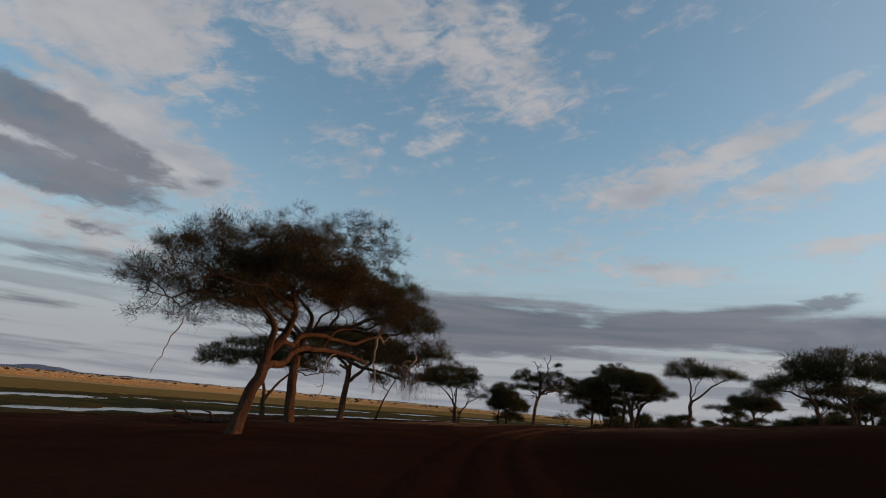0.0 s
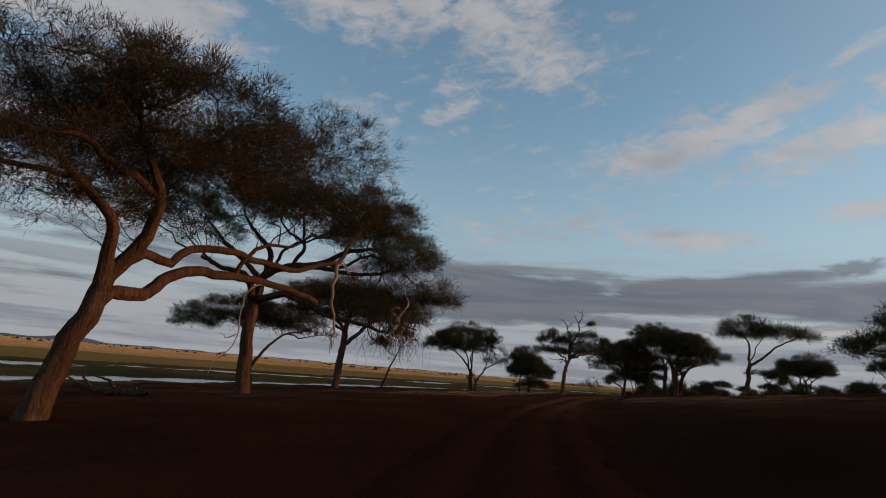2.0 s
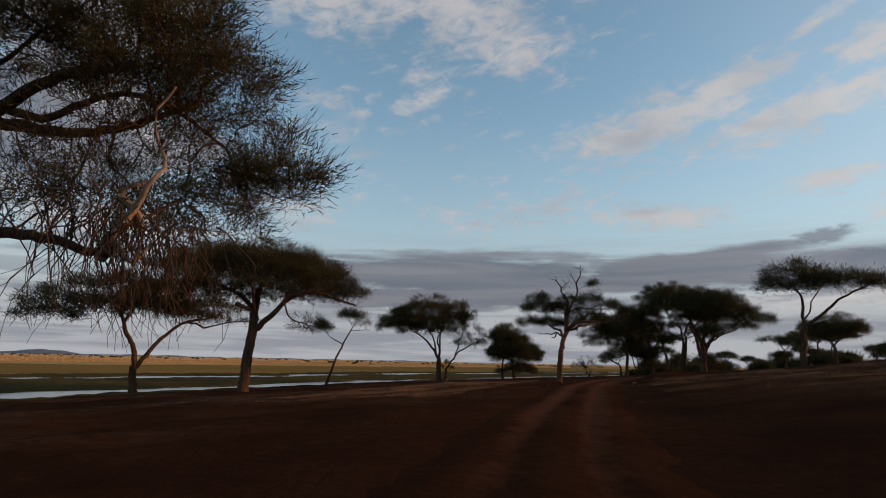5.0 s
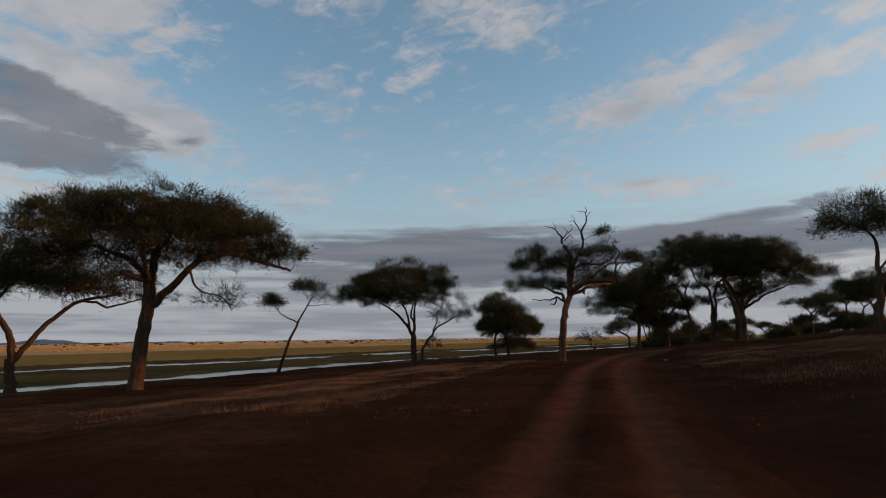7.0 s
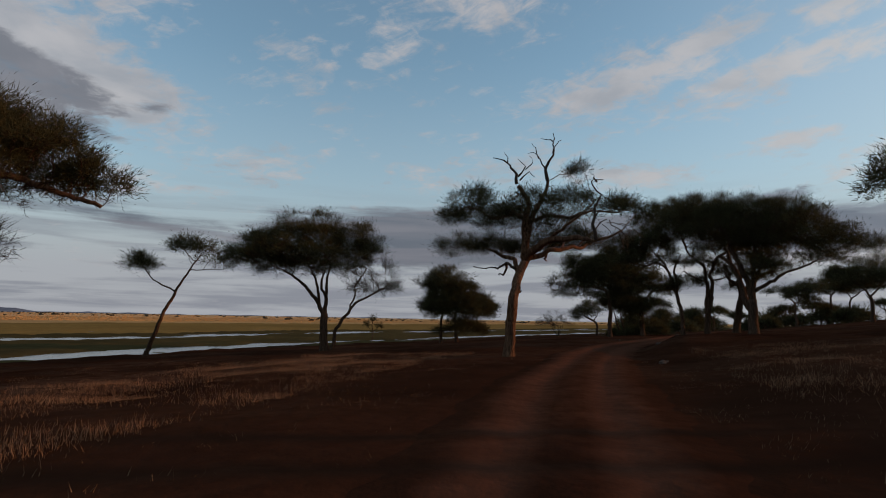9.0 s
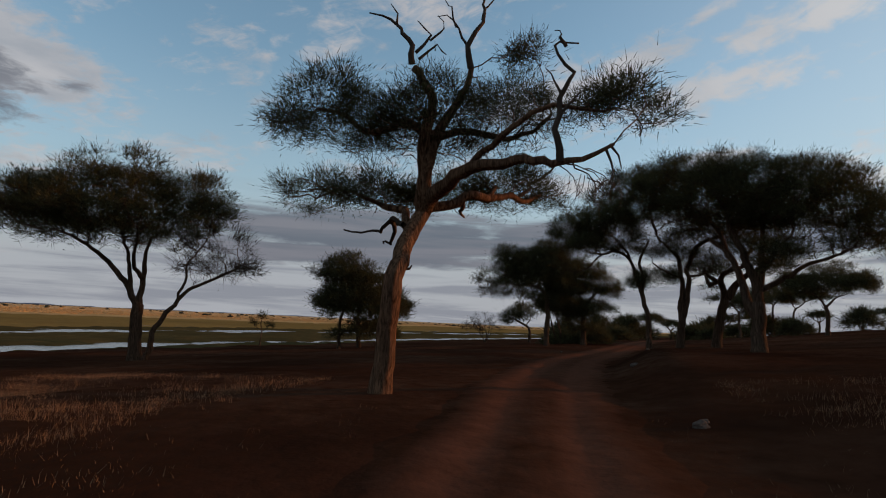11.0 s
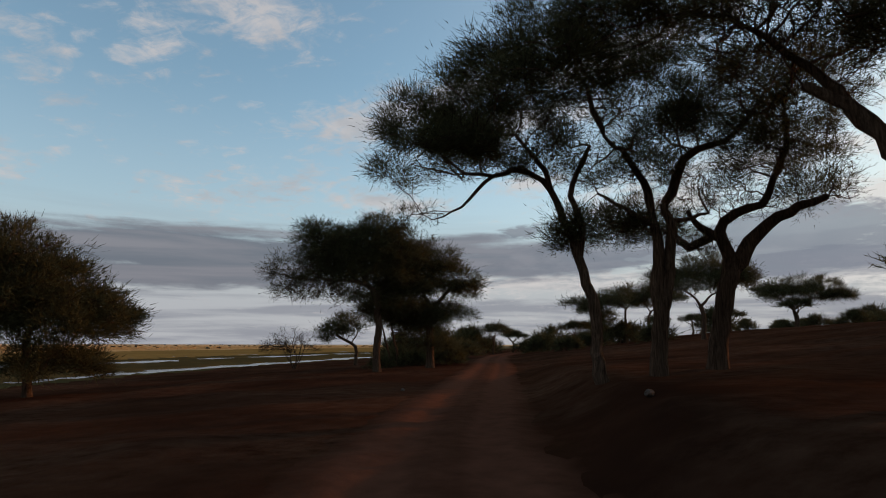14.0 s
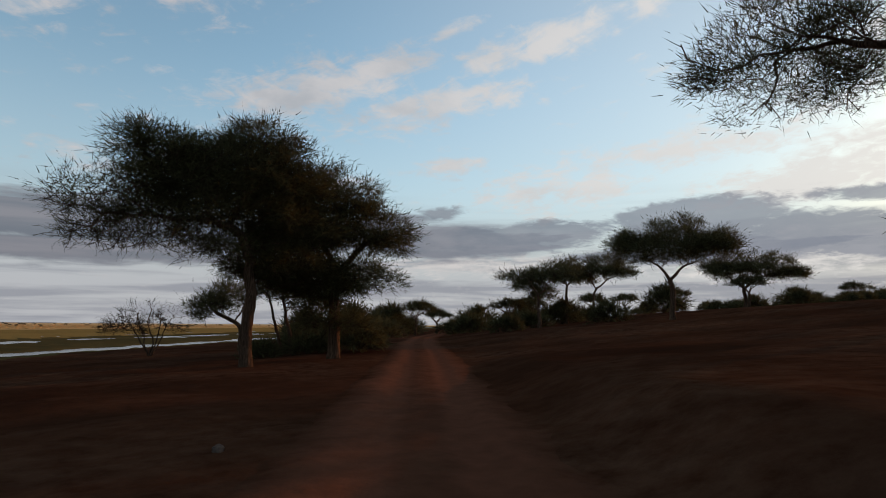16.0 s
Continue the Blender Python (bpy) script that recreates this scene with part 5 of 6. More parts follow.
tree = Acacia('umbrella_acacia', 'big acacia with split trunk and thick spreading crown', (43.5, 111.0, 1.1), -57, 17, twigs=20, leaf=1.1, ls=1.2, hair=1.2, core=0.45)
tree.limb(0.36, 0.3, (-0.0, -0.0, -0.2), (-0.0, 0.0, 1.3), (-0.0, 0.0, 2.7))
tree.limb(0.25, 0.10, (-0.1, 0.0, 1.8), (-0.5, 0.0, 2.4), (-0.9, 0.3, 3.6), (-1.7, 0.5, 5.3), (-2.6, 0.5, 6.2))
tree.limb(0.25, 0.10, (-0.0, 0.0, 2.7), (-0.2, -0.3, 4.1), (-0.8, -0.6, 5.8), (-1.4, -0.8, 7.3))
tree.limb(0.24, 0.09, (0.0, -0.0, 2.8), (0.2, -0.0, 4.5), (0.1, 0.4, 6.2), (0.4, 0.6, 7.8))
tree.limb(0.16, 0.06, (0.1, -0.0, 4.0), (0.8, -0.5, 4.9), (1.8, -1.0, 6.0))
tree.limb(0.14, 0.05, (-1.6, 0.4, 4.9), (-2.4, 1.0, 6.8), (-3.9, 1.0, 8.4))
tree.pad((-1.0, 0.0, 9.3), (2.9, 4.0, 1.2), 170, 1.5)
tree.pad((-3.6, 0.3, 9.7), (2.7, 3.5, 1.2), 130, 1.3)
tree.pad((-6.0, 0.5, 9.0), (2.0, 2.8, 1.1), 80, 1.2)
tree.pad((-8.3, 0.8, 8.0), (1.8, 2.4, 1.1), 70, 1.2)
tree.pad((-10.9, 0.8, 6.4), (1.5, 1.8, 0.7), 60, 1.2)
tree.pad((1.1, -0.5, 7.5), (1.7, 3.0, 1.7), 110, 0.65)
tree.pad((0.8, -0.4, 4.4), (1.2, 1.6, 0.5), 30, 0.7)
tree.pad((1.5, -0.8, 5.2), (1.4, 2.0, 1.0), 50, 1)
tree.pad((-2.4, 0.5, 7.4), (2.3, 3.0, 1.0), 90, 0.4)
tree.pad((-5.3, 0.3, 10.3), (1.9, 2.6, 0.7), 60, 0.7)
tree.pad((2.2, 0.2, 9.0), (2.4, 3.0, 0.9), 80, 1.1)
tree.pad((-0.2, 0.0, 7.2), (1.7, 2.6, 1.2), 60, 1.0)
tree.limb(0.16, 0.05, (-0.0, -0.0, 3.1), (1.3, 0.4, 4.3), (2.6, 0.8, 4.8), (4.0, 1.2, 5.3))
tree.pad((3.1, 1.0, 7.4), (3.1, 4.0, 2.0), 130, 1.3)
tree.pad((-0.4, -0.1, 8.6), (4.4, 4.0, 1.6), 130, 1.4)
tree.pad((4.1, 1.3, 5.9), (1.6, 2.5, 0.8), 40, 1.1)
tree.pad((5.8, 1.4, 6.6), (2.2, 2.8, 1.0), 60, 1.2)
tree.build()

tree = Acacia('umbrella_acacia', 'tall flat-topped acacia with two tiers on the rise', (50.3, 101.7, 2.6), -34, 18, twigs=8, leaf=1.1, ls=2.4)
tree.limb(0.34, 0.28, (-0.4, -0.0, -0.7), (-0.3, 0.0, 2.0), (0.0, -0.0, 3.8))
tree.limb(0.2, 0.08, (0.0, -0.0, 3.8), (0.1, -0.0, 5.9), (-0.0, -0.0, 7.2), (-0.8, 0.0, 8.2))
tree.limb(0.2, 0.08, (0.1, -0.0, 3.8), (1.8, 0.0, 5.1), (3.1, 0.0, 6.4), (4.7, -0.0, 7.4), (6.0, 0.0, 7.9))
tree.limb(0.1, 0.04, (0.2, 0.0, 4.6), (1.0, -0.0, 6.2), (1.4, 0.0, 7.5), (2.0, 0.0, 8.5))
tree.pad((-0.4, -0.0, 9.9), (3.7, 4.5, 1.1), 90, 1.3)
tree.pad((-2.6, -0.0, 8.5), (2.3, 2.5, 0.8), 35, 1.1)
tree.pad((4.2, 0.0, 8.7), (4.2, 4.0, 1.1), 70, 1.3)
tree.pad((7.1, 0.0, 8.5), (1.8, 2.0, 0.8), 30, 1.1)
tree.pad((1.2, 0.0, 9.0), (3.1, 3.0, 1.1), 40, 1.0)
tree.build()

tree = Acacia('umbrella_acacia', 'acacia with slanting trunk and stepped flat crown', (57.4, 79.1, 4.2), -36, 20, twigs=7, leaf=1.2, ls=2.6)
tree.limb(0.3, 0.22, (0.1, 0.0, 0.0), (-0.5, 0.0, 2.1), (-1.1, -0.0, 3.1))
tree.limb(0.18, 0.07, (-1.1, -0.0, 3.1), (-3.4, 0.0, 3.9), (-5.5, 0.0, 4.2))
tree.limb(0.18, 0.07, (-0.8, 0.0, 2.6), (-1.4, 0.0, 4.4), (-1.6, 0.0, 6.3))
tree.pad((-4.8, 0.0, 5.0), (4.2, 4.5, 1.2), 70, 1.2)
tree.pad((-1.5, 0.0, 7.9), (3.6, 4.0, 1.5), 70, 1.3)
tree.pad((-6.9, 0.0, 4.1), (2.1, 2.5, 0.8), 25, 1.0)
tree.pad((-0.9, 0.0, 6.0), (3.8, 4.0, 1.3), 40, 1)
tree.build()

tree = Acacia('umbrella_acacia', 'wide umbrella acacia fanning from a single trunk', (60.3, 76.9, 4.4), -38, 21, twigs=8, leaf=1.2, ls=2.6)
tree.limb(0.34, 0.26, (0.0, 0.0, -0.0), (-0.1, 0.0, 1.2), (-0.4, 0.0, 2.1))
tree.limb(0.2, 0.07, (-0.4, 0.0, 2.1), (-1.5, -0.0, 3.3), (-2.7, 0.0, 4.4))
tree.limb(0.2, 0.07, (-0.4, 0.0, 2.1), (-0.3, 0.0, 3.8), (-0.4, 0.0, 5.2))
tree.limb(0.2, 0.07, (-0.4, 0.0, 2.1), (0.8, 0.0, 3.8), (1.8, 0.0, 5.4))
tree.pad((-0.2, 0.0, 7.5), (6.6, 6.5, 2.3), 130, 1.4)
tree.pad((-3.5, 0.0, 6.2), (2.4, 4.0, 1.5), 40, 1.2)
tree.pad((3.2, 0.0, 6.9), (3.3, 4.0, 1.9), 50, 1.3)
tree.build()

tree = Acacia('umbrella_acacia', 'umbrella acacia standing alone on the dry slope', (93.4, 154.2, 2.5), -59, 22, twigs=7, leaf=1.3, ls=2.5, core=0.9)
tree.limb(0.3, 0.24, (0.0, 0.0, -0.3), (0.0, -0.0, 2.2), (-0.1, 0.0, 4.1))
tree.limb(0.18, 0.06, (-0.1, 0.0, 4.1), (-0.8, 0.0, 5.1), (-2.0, 0.0, 6.2))
tree.limb(0.18, 0.06, (-0.0, -0.0, 4.2), (1.0, 0.0, 5.3), (2.3, 0.0, 5.8))
tree.limb(0.1, 0.04, (0.0, 0.0, 3.6), (-0.5, 0.0, 4.1), (-0.7, 0.0, 4.5))
tree.pad((-0.0, 0.0, 8.0), (6.2, 6.0, 2.3), 140, 1.4)
tree.pad((-4.2, 0.0, 8.1), (2.2, 3.5, 1.2), 40, 1.2)
tree.pad((4.2, 0.0, 7.8), (2.2, 3.5, 1.2), 40, 1.2)
tree.pad((-0.1, 0.0, 6.5), (3.7, 4.0, 0.7), 40, 0.7)
tree.build()

tree = Acacia('umbrella_acacia', 'low flat umbrella acacia on the far slope', (134.0, 166.0, 6.3), -65, 23, twigs=6, leaf=1.3, ls=3.5, core=0.9)
tree.limb(0.34, 0.24, (0.0, 0.0, 0.6), (-0.1, 0.0, 1.8))
tree.limb(0.2, 0.08, (-0.1, 0.0, 1.8), (-2.2, -0.0, 3.7), (-3.9, -0.0, 4.7))
tree.limb(0.2, 0.08, (-0.1, 0.0, 1.8), (2.2, -0.0, 3.4), (5.7, -0.0, 3.6))
tree.limb(0.14, 0.06, (-0.1, 0.0, 1.8), (-0.2, -0.0, 3.7), (-0.4, -0.0, 5.0))
tree.pad((1.5, -0.0, 5.0), (7.3, 7.0, 2.2), 110, 1.4)
tree.pad((-3.4, -0.0, 5.6), (3.1, 4.0, 1.4), 40, 1.2)
tree.pad((6.5, -0.0, 4.0), (3.1, 3.0, 0.7), 25, 1.0)
tree.build()

tree = Acacia('umbrella_acacia', 'spreading acacia in a clump on the far slope', (110.4, 183.0, 4.8), -49, 24, twigs=6, leaf=1.2, ls=3.2, core=0.8)
tree.limb(0.26, 0.16, (0.3, -0.0, -0.0), (0.3, -0.0, 2.2), (0.5, -0.0, 3.5))
tree.limb(0.16, 0.06, (0.5, -0.0, 3.5), (-2.1, 0.0, 5.1), (-4.3, -0.0, 5.8))
tree.limb(0.16, 0.06, (0.5, -0.0, 3.5), (1.8, -0.0, 5.0), (3.2, -0.0, 5.9))
tree.pad((-0.8, -0.0, 5.3), (5.5, 6.0, 2.2), 100, 1.3)
tree.pad((-6.2, 0.0, 3.6), (2.7, 4.0, 1.6), 50, 1.0)
tree.pad((-3.5, 0.0, 2.2), (2.7, 4.0, 1.3), 30, 1.0)
tree.build()

tree = Acacia('umbrella_acacia', 'slanting acacia at the edge of a clump', (109.4, 176.4, 5.0), -52, 25, twigs=6, leaf=1.1, ls=3.2, core=0.8)
tree.limb(0.22, 0.14, (-0.0, -0.0, -0.4), (-0.1, -0.0, 1.2), (0.4, -0.0, 2.5))
tree.limb(0.14, 0.05, (0.4, -0.0, 2.5), (1.9, -0.0, 3.7), (3.6, -0.0, 4.5))
tree.limb(0.12, 0.05, (0.2, -0.0, 2.1), (-0.5, 0.0, 4.2), (-0.4, -0.0, 5.4))
tree.pad((0.9, -0.0, 5.4), (4.0, 4.5, 1.9), 70, 1.2)
tree.pad((3.6, -0.0, 5.1), (2.4, 3.0, 1.2), 35, 1.1)
tree.build()

tree = Acacia('umbrella_acacia', 'pale far umbrella acacia seen between nearer trees', (97.7, 176.8, 4.5), -36, 26, twigs=5, leaf=0.9, ls=3.5)
tree.limb(0.26, 0.16, (0.1, -0.0, -0.5), (0.1, -0.0, 1.6))
tree.limb(0.14, 0.05, (0.1, -0.0, 1.6), (-1.3, -0.0, 3.5))
tree.limb(0.14, 0.05, (0.1, -0.0, 1.6), (1.8, -0.0, 3.4))
tree.pad((-1.3, -0.0, 4.3), (4.6, 5.0, 0.9), 50, 1.0)
tree.pad((2.9, -0.0, 4.5), (3.6, 5.0, 1.2), 40, 0.9)
tree.build()

tree = Acacia('thin_acacia', "small upright sapling at the water's edge", (15.5, 166.0, -1.7), 0, 27, twigs=10, leaf=1.0, ls=2.4, core=0.4)
tree.limb(0.08, 0.05, (0.0, 0.0, 0.0), (0.1, 0.0, 1.2), (-0.1, 0.0, 2.4), (0.1, 0.0, 3.4))
tree.limb(0.04, 0.02, (0.1, 0.0, 1.3), (0.8, 0.0, 1.9), (1.2, 0.0, 2.3))
tree.limb(0.04, 0.02, (0.0, 0.0, 1.6), (-0.6, 0.0, 2.1), (-1.0, 0.0, 2.5))
tree.pad((0.0, 0.0, 3.5), (0.6, 0.6, 0.5), 14, 0.8)
tree.pad((1.1, 0.0, 2.4), (0.6, 0.6, 0.4), 12, 0.8)
tree.pad((-0.9, 0.0, 2.6), (0.6, 0.6, 0.4), 12, 0.8)
tree.build()

# ---- bushes and far trees, repeated ----
BUSHES = []
for k, (wide, tall) in enumerate(((2.6, 1.5), (3.2, 2.1), (2.0, 1.2))):
    tree = Acacia("dark_bush", "low dark rounded bush on the dry grass", (0, 0, -900 - 20 * k), 0, 60 + k, twigs=9, leaf=1.2, step=0.55, ls=5.8, lz=0.0)
    for j in range(6):
        a = j * 1.05 + 0.4 * k
        tree.limb(0.07, 0.03, (0, 0, 0), (0.5 * math.cos(a), 0.5 * math.sin(a), 0.5 * tall), (0.6 * wide * math.cos(a), 0.6 * wide * math.sin(a), tall * 0.9))
    tree.pad((0, 0, tall * 0.75), (wide, wide, tall * 0.75), 55, 1.5)
    tree.pad((0.5, 0.3, tall * 1.25), (wide * 0.55, wide * 0.55, tall * 0.45), 18, 1.2)
    BUSHES.append(tree.build())
FARTREES = []
for k, (h, w) in enumerate(((6.0, 3.6), (7.5, 4.6), (5.0, 3.2))):
    tree = Acacia("far_acacia", "distant dark umbrella acacia on the skyline", (0, 0, -1000 - 20 * k), 0, 70 + k, twigs=7, leaf=1.4, step=0.55, ls=4.8, lz=0.0)
    tree.limb(0.24, 0.17, (0, 0, 0), (0.2, 0.1, 0.3 * h), (0.1, 0.0, 0.5 * h))
    for j in range(4):
        a = j * 1.6 + k
        tree.limb(0.12, 0.05, (0.1, 0, 0.5 * h), (0.3 * w * math.cos(a), 0.3 * w * math.sin(a), 0.68 * h), (0.6 * w * math.cos(a), 0.6 * w * math.sin(a), 0.82 * h))
    tree.pad((0, 0, 0.86 * h), (w, w, 0.12 * h), 60, 1.4)
    tree.pad((0.2 * w, 0, 0.96 * h), (w * 0.6, w * 0.6, 0.09 * h), 20, 1.3)
    FARTREES.append(tree.build())


def plant(kinds, x, y, size, rng_, lift=0.0):
    src = kinds[int(rng_.integers(len(kinds)))]
    z = float(ground_z(np.array([x]), np.array([y]))[0]) - 0.12 * size + lift
    ob = copy_thing(src, pose(x, y, z, 0, 0, float(rng_.uniform(0, 360))))
    ob.scale = (size, size, size * float(rng_.uniform(0.85, 1.1)))
    return ob


def beside(station, s):
    """A place s metres to the right of the track, station metres on from where the walk ends."""
    return 40.8 + 0.60 * station + 0.80 * s, 124.0 + 0.80 * station - 0.60 * s


prng = np.random.default_rng(5)
for st, s, size in ((62, 9, 1.3), (70, 14, 1.5), (75, -8, 1.6), (82, -14, 1.8), (90, 7, 1.7), (98, -9, 1.9), (104, 16, 1.8), (112, 3, 2.0), (120, -6, 2.1), (66, -18, 1.5),
                    (58, 22, 1.2), (84, 26, 1.5), (50, -15, 1.2), (92, -20, 1.9), (78, 20, 1.4), (110, 28, 1.9), (128, 10, 2.2), (130, -14, 2.1), (140, 24, 2.2), (72, 34, 1.3)):
    plant(BUSHES, *beside(st + 12, s), 0.80 * size, prng)
for st, s, size in ((95, 12, 1.0), (108, -4, 1.1), (118, 20, 1.0), (125, 34, 1.0), (100, 42, 0.9), (135, 0, 1.2), (86, 48, 0.8), (140, 46, 1.1)):
    plant(FARTREES, *beside(st, s), size, prng)
# the wooded crest of the slope
for k in range(70):
    st, s = -120 + 330 * prng.random(), 95 + 75 * prng.random()
    plant(BUSHES if k % 3 else FARTREES, *beside(st, s), float(prng.uniform(1.0, 1.7) if k % 3 else prng.uniform(0.6, 1.0)), prng)
for k in range(44):
    plant(BUSHES, *beside(20 + 190 * prng.random(), 62 + 30 * prng.random()), float(prng.uniform(0.6, 1.0)), prng)
# never in view: trees added to keep the low sun off the trunks
for x, y, size in ((95, 131, 1.3), (101, 127, 1.4), (92, 122, 1.2), (108, 132, 1.4), (98, 117, 1.3)):
    plant(FARTREES, x, y, size, prng)
# scrub under the weeping acacias
for x, y, size in ((52.5, 158.5, 0.5), (56.0, 159.0, 0.6), (59.5, 158.0, 0.6), (58.0, 164.0, 0.75), (62.5, 163.0, 0.8)):
    plant(BUSHES, x, y, size, prng)
# low scrub on the rise beyond the grove
for x, y, size in ((60, 118, 1.5), (64, 112, 1.6), (58, 108, 1.3), (70, 120, 1.7), (75, 126, 1.6), (55, 104, 1.2), (53, 97, 1.3), (62, 97, 1.5), (68, 104, 1.6), (84, 118, 1.7), (90, 128, 1.8), (60, 90, 1.3),
                   (66, 86, 1.4), (72, 80, 1.6), (70, 92, 1.5), (78, 100, 1.7), (86, 104, 1.7), (64, 74, 1.3), (80, 88, 1.5), (88, 92, 1.6), (92, 110, 1.6)):
    plant(BUSHES, x + 18, y - 3, 0.55 * size, prng)
for src in BUSHES + FARTREES:
    for ob in (*src.children_recursive, src):
        bpy.data.objects.remove(ob)

# tiny bushes strewn over the far golden plain
bv, bf = [], []
ico = bmesh.new()
bmesh.ops.create_icosphere(ico, subdivisions=1, radius=1.0)
iv = np.array([v.co[:] for v in ico.verts])
iff = np.array([[v.index for v in f.verts] for f in ico.faces])
ico.free()
for k in range(420):
    x = prng.uniform(-1500, 900)
    y = prng.uniform(700, 2200)
    if lateral(np.array([x]), np.array([y]))[0] > -330:
        continue
    size = prng.uniform(0.9, 2.4)
    z = float(ground_z(np.array([x]), np.array([y]))[0])
    bf.append(iff + len(bv) * len(iv))
    bv.append(iv * (1 + prng.normal(0, 0.22, (len(iv), 1))) * [size * 1.5, size * 1.5, size * 0.7] + [x, y, z + 0.3 * size])
tagged(new("far_scrub", mesh_of("far_scrub", np.concatenate(bv), np.concatenate(bf), [FARBUSH])), "tiny dark bushes dotted over the golden plain", "scrub", kind="stuff")

# ---- dry grass ----
def grass(name, label, count, where, tall, seed):
    r = np.random.default_rng(seed)
    x, y = where(r, count)
    s = lateral(x, y)
    keep = (np.abs(s) > 2.4 + 0.8 * wave(x, y, 6.0)) & (s > -44) & (wave(x, y, 11.0) + 0.5 * wave(x + 7, y, 4.0) + r.normal(0, 0.45, len(x)) > 0.35)
    x, y, s = x[keep], y[keep], s[keep]
    z = ground_z(x, y, s)
    b = 8
    x, y, z = np.repeat(x, b) + r.normal(0, 0.16, len(x) * b), np.repeat(y, b) + r.normal(0, 0.16, len(y) * b), np.repeat(z, b)
    m = len(x)
    h, a = r.uniform(0.4, 1.0, m) * tall, r.uniform(0, 2 * math.pi, m)
    lean = r.uniform(0.2, 1.2, m) * h
    w = r.uniform(0.002, 0.0045, m)
    p = np.stack([x, y, z - 0.03], 1)
    sd = np.stack([np.sin(a), -np.cos(a), a * 0], 1) * w[:, None]
    tp = p + np.stack([np.cos(a) * lean, np.sin(a) * lean, h], 1)
    v = np.stack([p - sd, p + sd, tp], 1).reshape(-1, 3)
    tagged(new(name, mesh_of(name, v, np.arange(m * 3).reshape(-1, 3), [STRAW])), label, "grass", kind="stuff")


def near_track(r, n):
    i = r.integers(195, 250, n)
    off = r.uniform(2.4, 26, n) * np.where(r.random(n) < 0.5, -1, 1)
    return along[i, 0] + right[i, 0] * off, along[i, 1] + right[i, 1] * off


def bank(r, n):
    i = r.integers(200, 258, n)
    off = np.where(r.random(n) < 0.6, -r.uniform(7, 18, n), r.uniform(5, 24, n))
    return along[i, 0] + right[i, 0] * off, along[i, 1] + right[i, 1] * off


grass("bank_grass", "thin tan grass in patches along the bank", 30000, bank, 0.22, 33)
grass("dry_grass", "short dry reddish grass beside the track", 7000, near_track, 0.13, 31)

# tall sunlit grass over the far plain
gr = np.random.default_rng(44)
n = 90000
dist, az = 400 + 1300 * gr.random(n) ** 1.6, np.radians(gr.uniform(-52, 60, n))
fx, fy = 10 + dist * np.sin(az), 50 + dist * np.cos(az)
fs = lateral(fx, fy)
ok = fs + 30 * wave(fx, fy, 260.0) < -300
fx, fy, fs, dist = fx[ok], fy[ok], fs[ok], dist[ok]
fz = ground_z(fx, fy, fs)
a, hgt, wid = gr.uniform(0, math.pi, len(fx)), gr.uniform(0.18, 0.42, len(fx)), gr.uniform(0.4, 0.9, len(fx)) * (0.5 + dist / 800)
fp = np.stack([fx, fy, fz - 0.05], 1)
fd = np.stack([np.cos(a), np.sin(a), a * 0], 1) * wid[:, None]
fv = np.stack([fp - fd, fp + fd, fp + np.stack([gr.normal(0, 0.2, len(fx)), gr.normal(0, 0.2, len(fx)), hgt], 1)], 1).reshape(-1, 3)
tagged(new("plain_grass", mesh_of("plain_grass", fv, np.arange(len(fv)).reshape(-1, 3), [GOLD])), "tall golden grass on the sunlit far plain", "grass", kind="stuff")

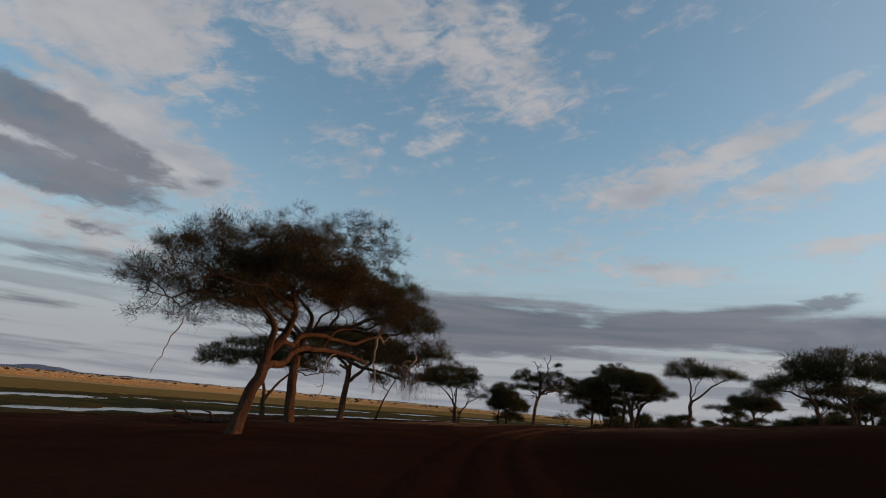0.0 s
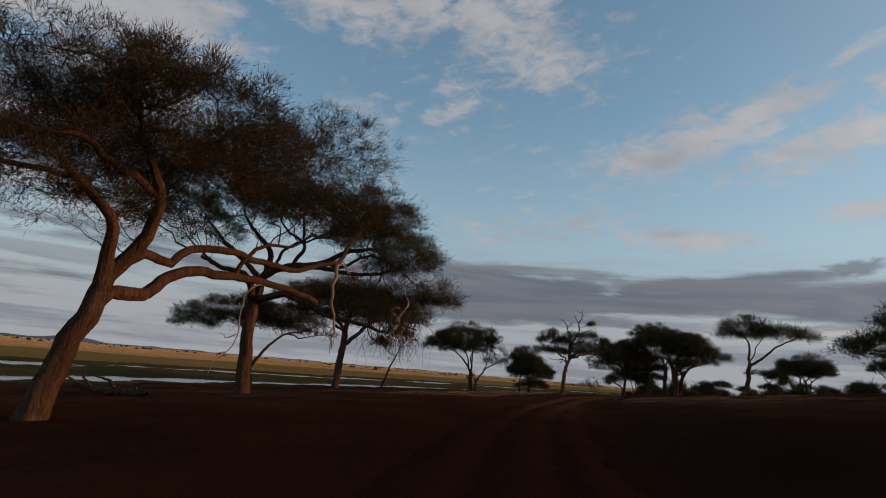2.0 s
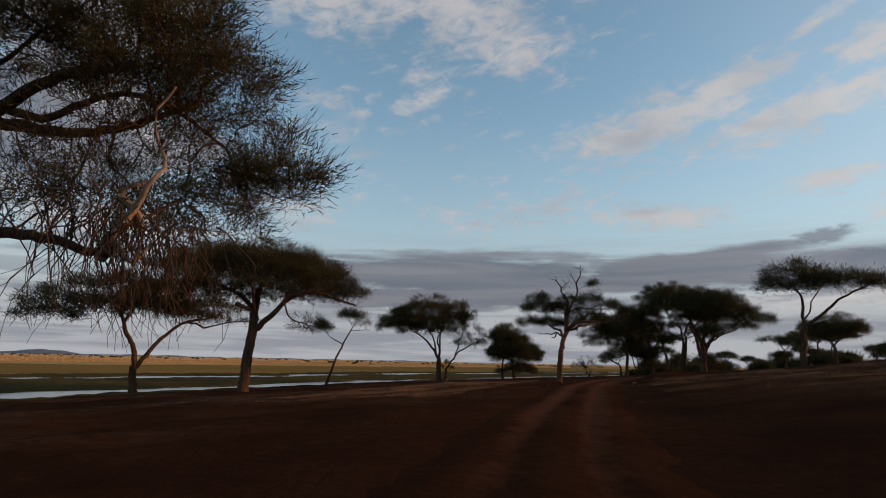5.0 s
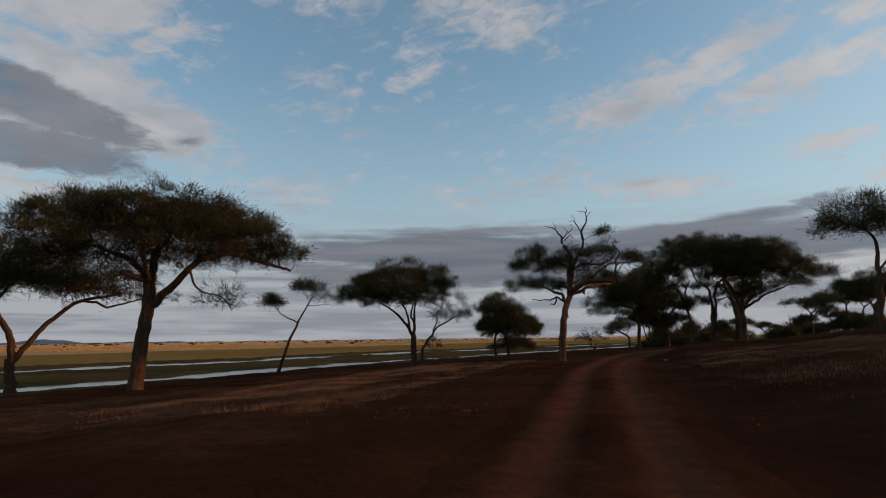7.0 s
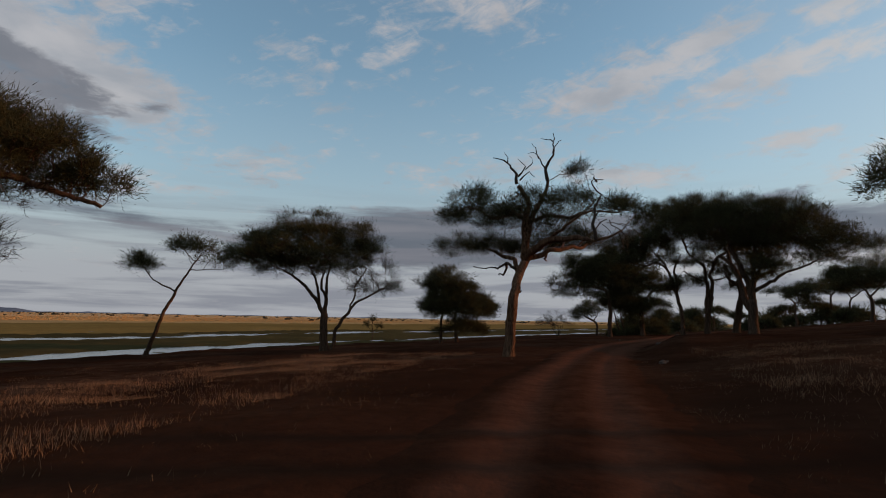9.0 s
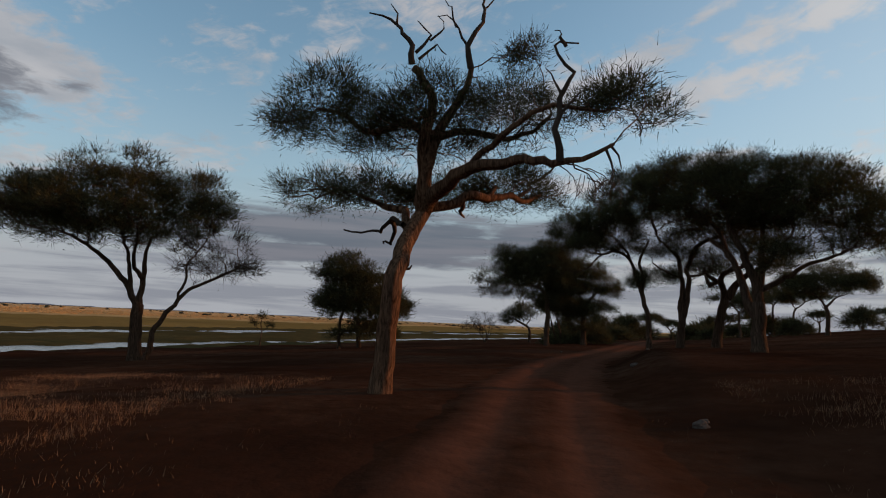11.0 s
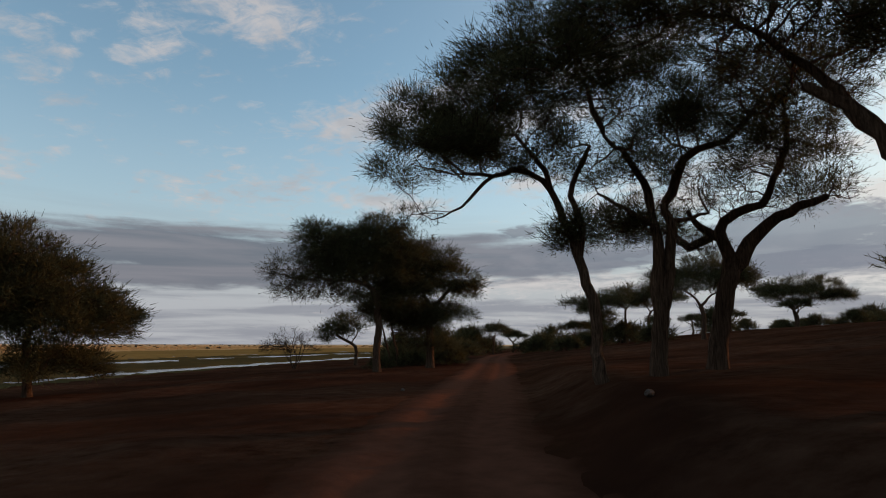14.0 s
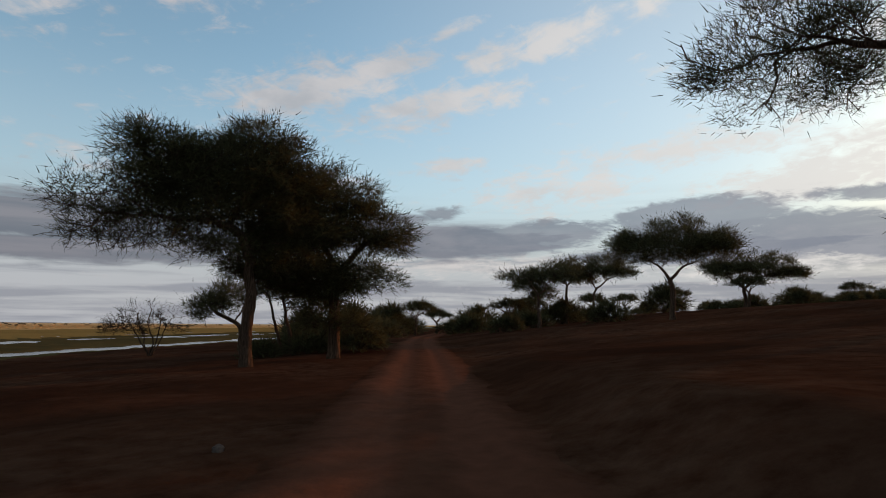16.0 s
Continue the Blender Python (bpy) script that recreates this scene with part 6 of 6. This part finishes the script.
# ---- dead wood and stones ----
def log(name, label, r0, r1, *pts, stubs=()):
    root = tagged(new(name), label, "log")
    x, y = pts[0][:2]
    z = float(ground_z(np.array([x]), np.array([y]))[0])
    root.location = (x, y, z)
    rr = np.random.default_rng(int(abs(x * 10)))

    def one(nm, a, b, ps):
        ps = np.array(ps, float)
        d = np.concatenate([np.linspace(p, q, 6, endpoint=False) for p, q in zip(ps[:-1], ps[1:])] + [ps[-1:]])
        d = d + rr.normal(0, 0.02, d.shape)
        d = d - np.array([x, y, 0])
        d[:, 2] += ground_z(d[:, 0] + x, d[:, 1] + y) - z
        v, f = tubes([(d, np.linspace(a, b, len(d)) * np.interp(np.arange(len(d)), [0, 1, 4], [0.25, 0.7, 1.0]))], lambda r: 9)
        ob = new(nm, mesh_of(nm, v, f, [BARK], None, True))
        ob.parent = root
    one("stem", r0, r1, pts)
    for a, b, *ps in stubs:
        one("branch_stub", a, b, ps)
    return root


log("fallen_log", "fallen grey dead tree lying on the soil with broken branches", 0.30, 0.16, (-12.2, 48.3, 0.2), (-14.5, 50.2, 0.25), (-17.0, 52.6, 0.3), (-19.5, 54.6, 0.5),
    stubs=((0.12, 0.04, (-15.0, 50.6, 0.3), (-15.2, 50.2, 0.8), (-16.0, 50.2, 1.1)), (0.1, 0.03, (-17.5, 53.0, 0.35), (-18.0, 52.6, 0.9), (-18.2, 53.2, 1.3)), (0.09, 0.03, (-13.2, 49.2, 0.25), (-13.0, 48.5, 0.6), (-12.2, 48.4, 0.8)),
           (0.1, 0.03, (-18.6, 53.9, 0.45), (-19.3, 53.0, 0.9), (-20.3, 52.8, 1.0))))


def stone(x, y, size, seed):
    b = bmesh.new()
    bmesh.ops.create_icosphere(b, subdivisions=3, radius=1.0)
    for v in b.verts:
        k = 1 + 0.35 * noise.noise(v.co * 1.3 + Vector((seed, 0, 0))) + 0.10 * noise.noise(v.co * 4 + Vector((seed, 3, 0)))
        v.co = Vector((v.co.x * k * size, v.co.y * k * size * 0.75, v.co.z * k * size * 0.6))
    me = bpy.data.meshes.new("stone")
    b.to_mesh(me)
    b.free()
    me.materials.append(STONE)
    ob = tagged(new("stone", me), "pale weathered stone beside the dirt track", "stone", "stones by the track")
    z = float(ground_z(np.array([x]), np.array([y]))[0])
    ob.matrix_world = pose(x, y, z + 0.2 * size, 0, 0, seed * 40)


for i, (x, y, size) in enumerate(((28.5, 95.8, 0.20), (28.9, 96.2, 0.12), (34.6, 108.3, 0.16), (34.9, 108.6, 0.1), (40.1, 115.8, 0.13), (41.4, 130.2, 0.12))):
    stone(x, y, size, i + 1)
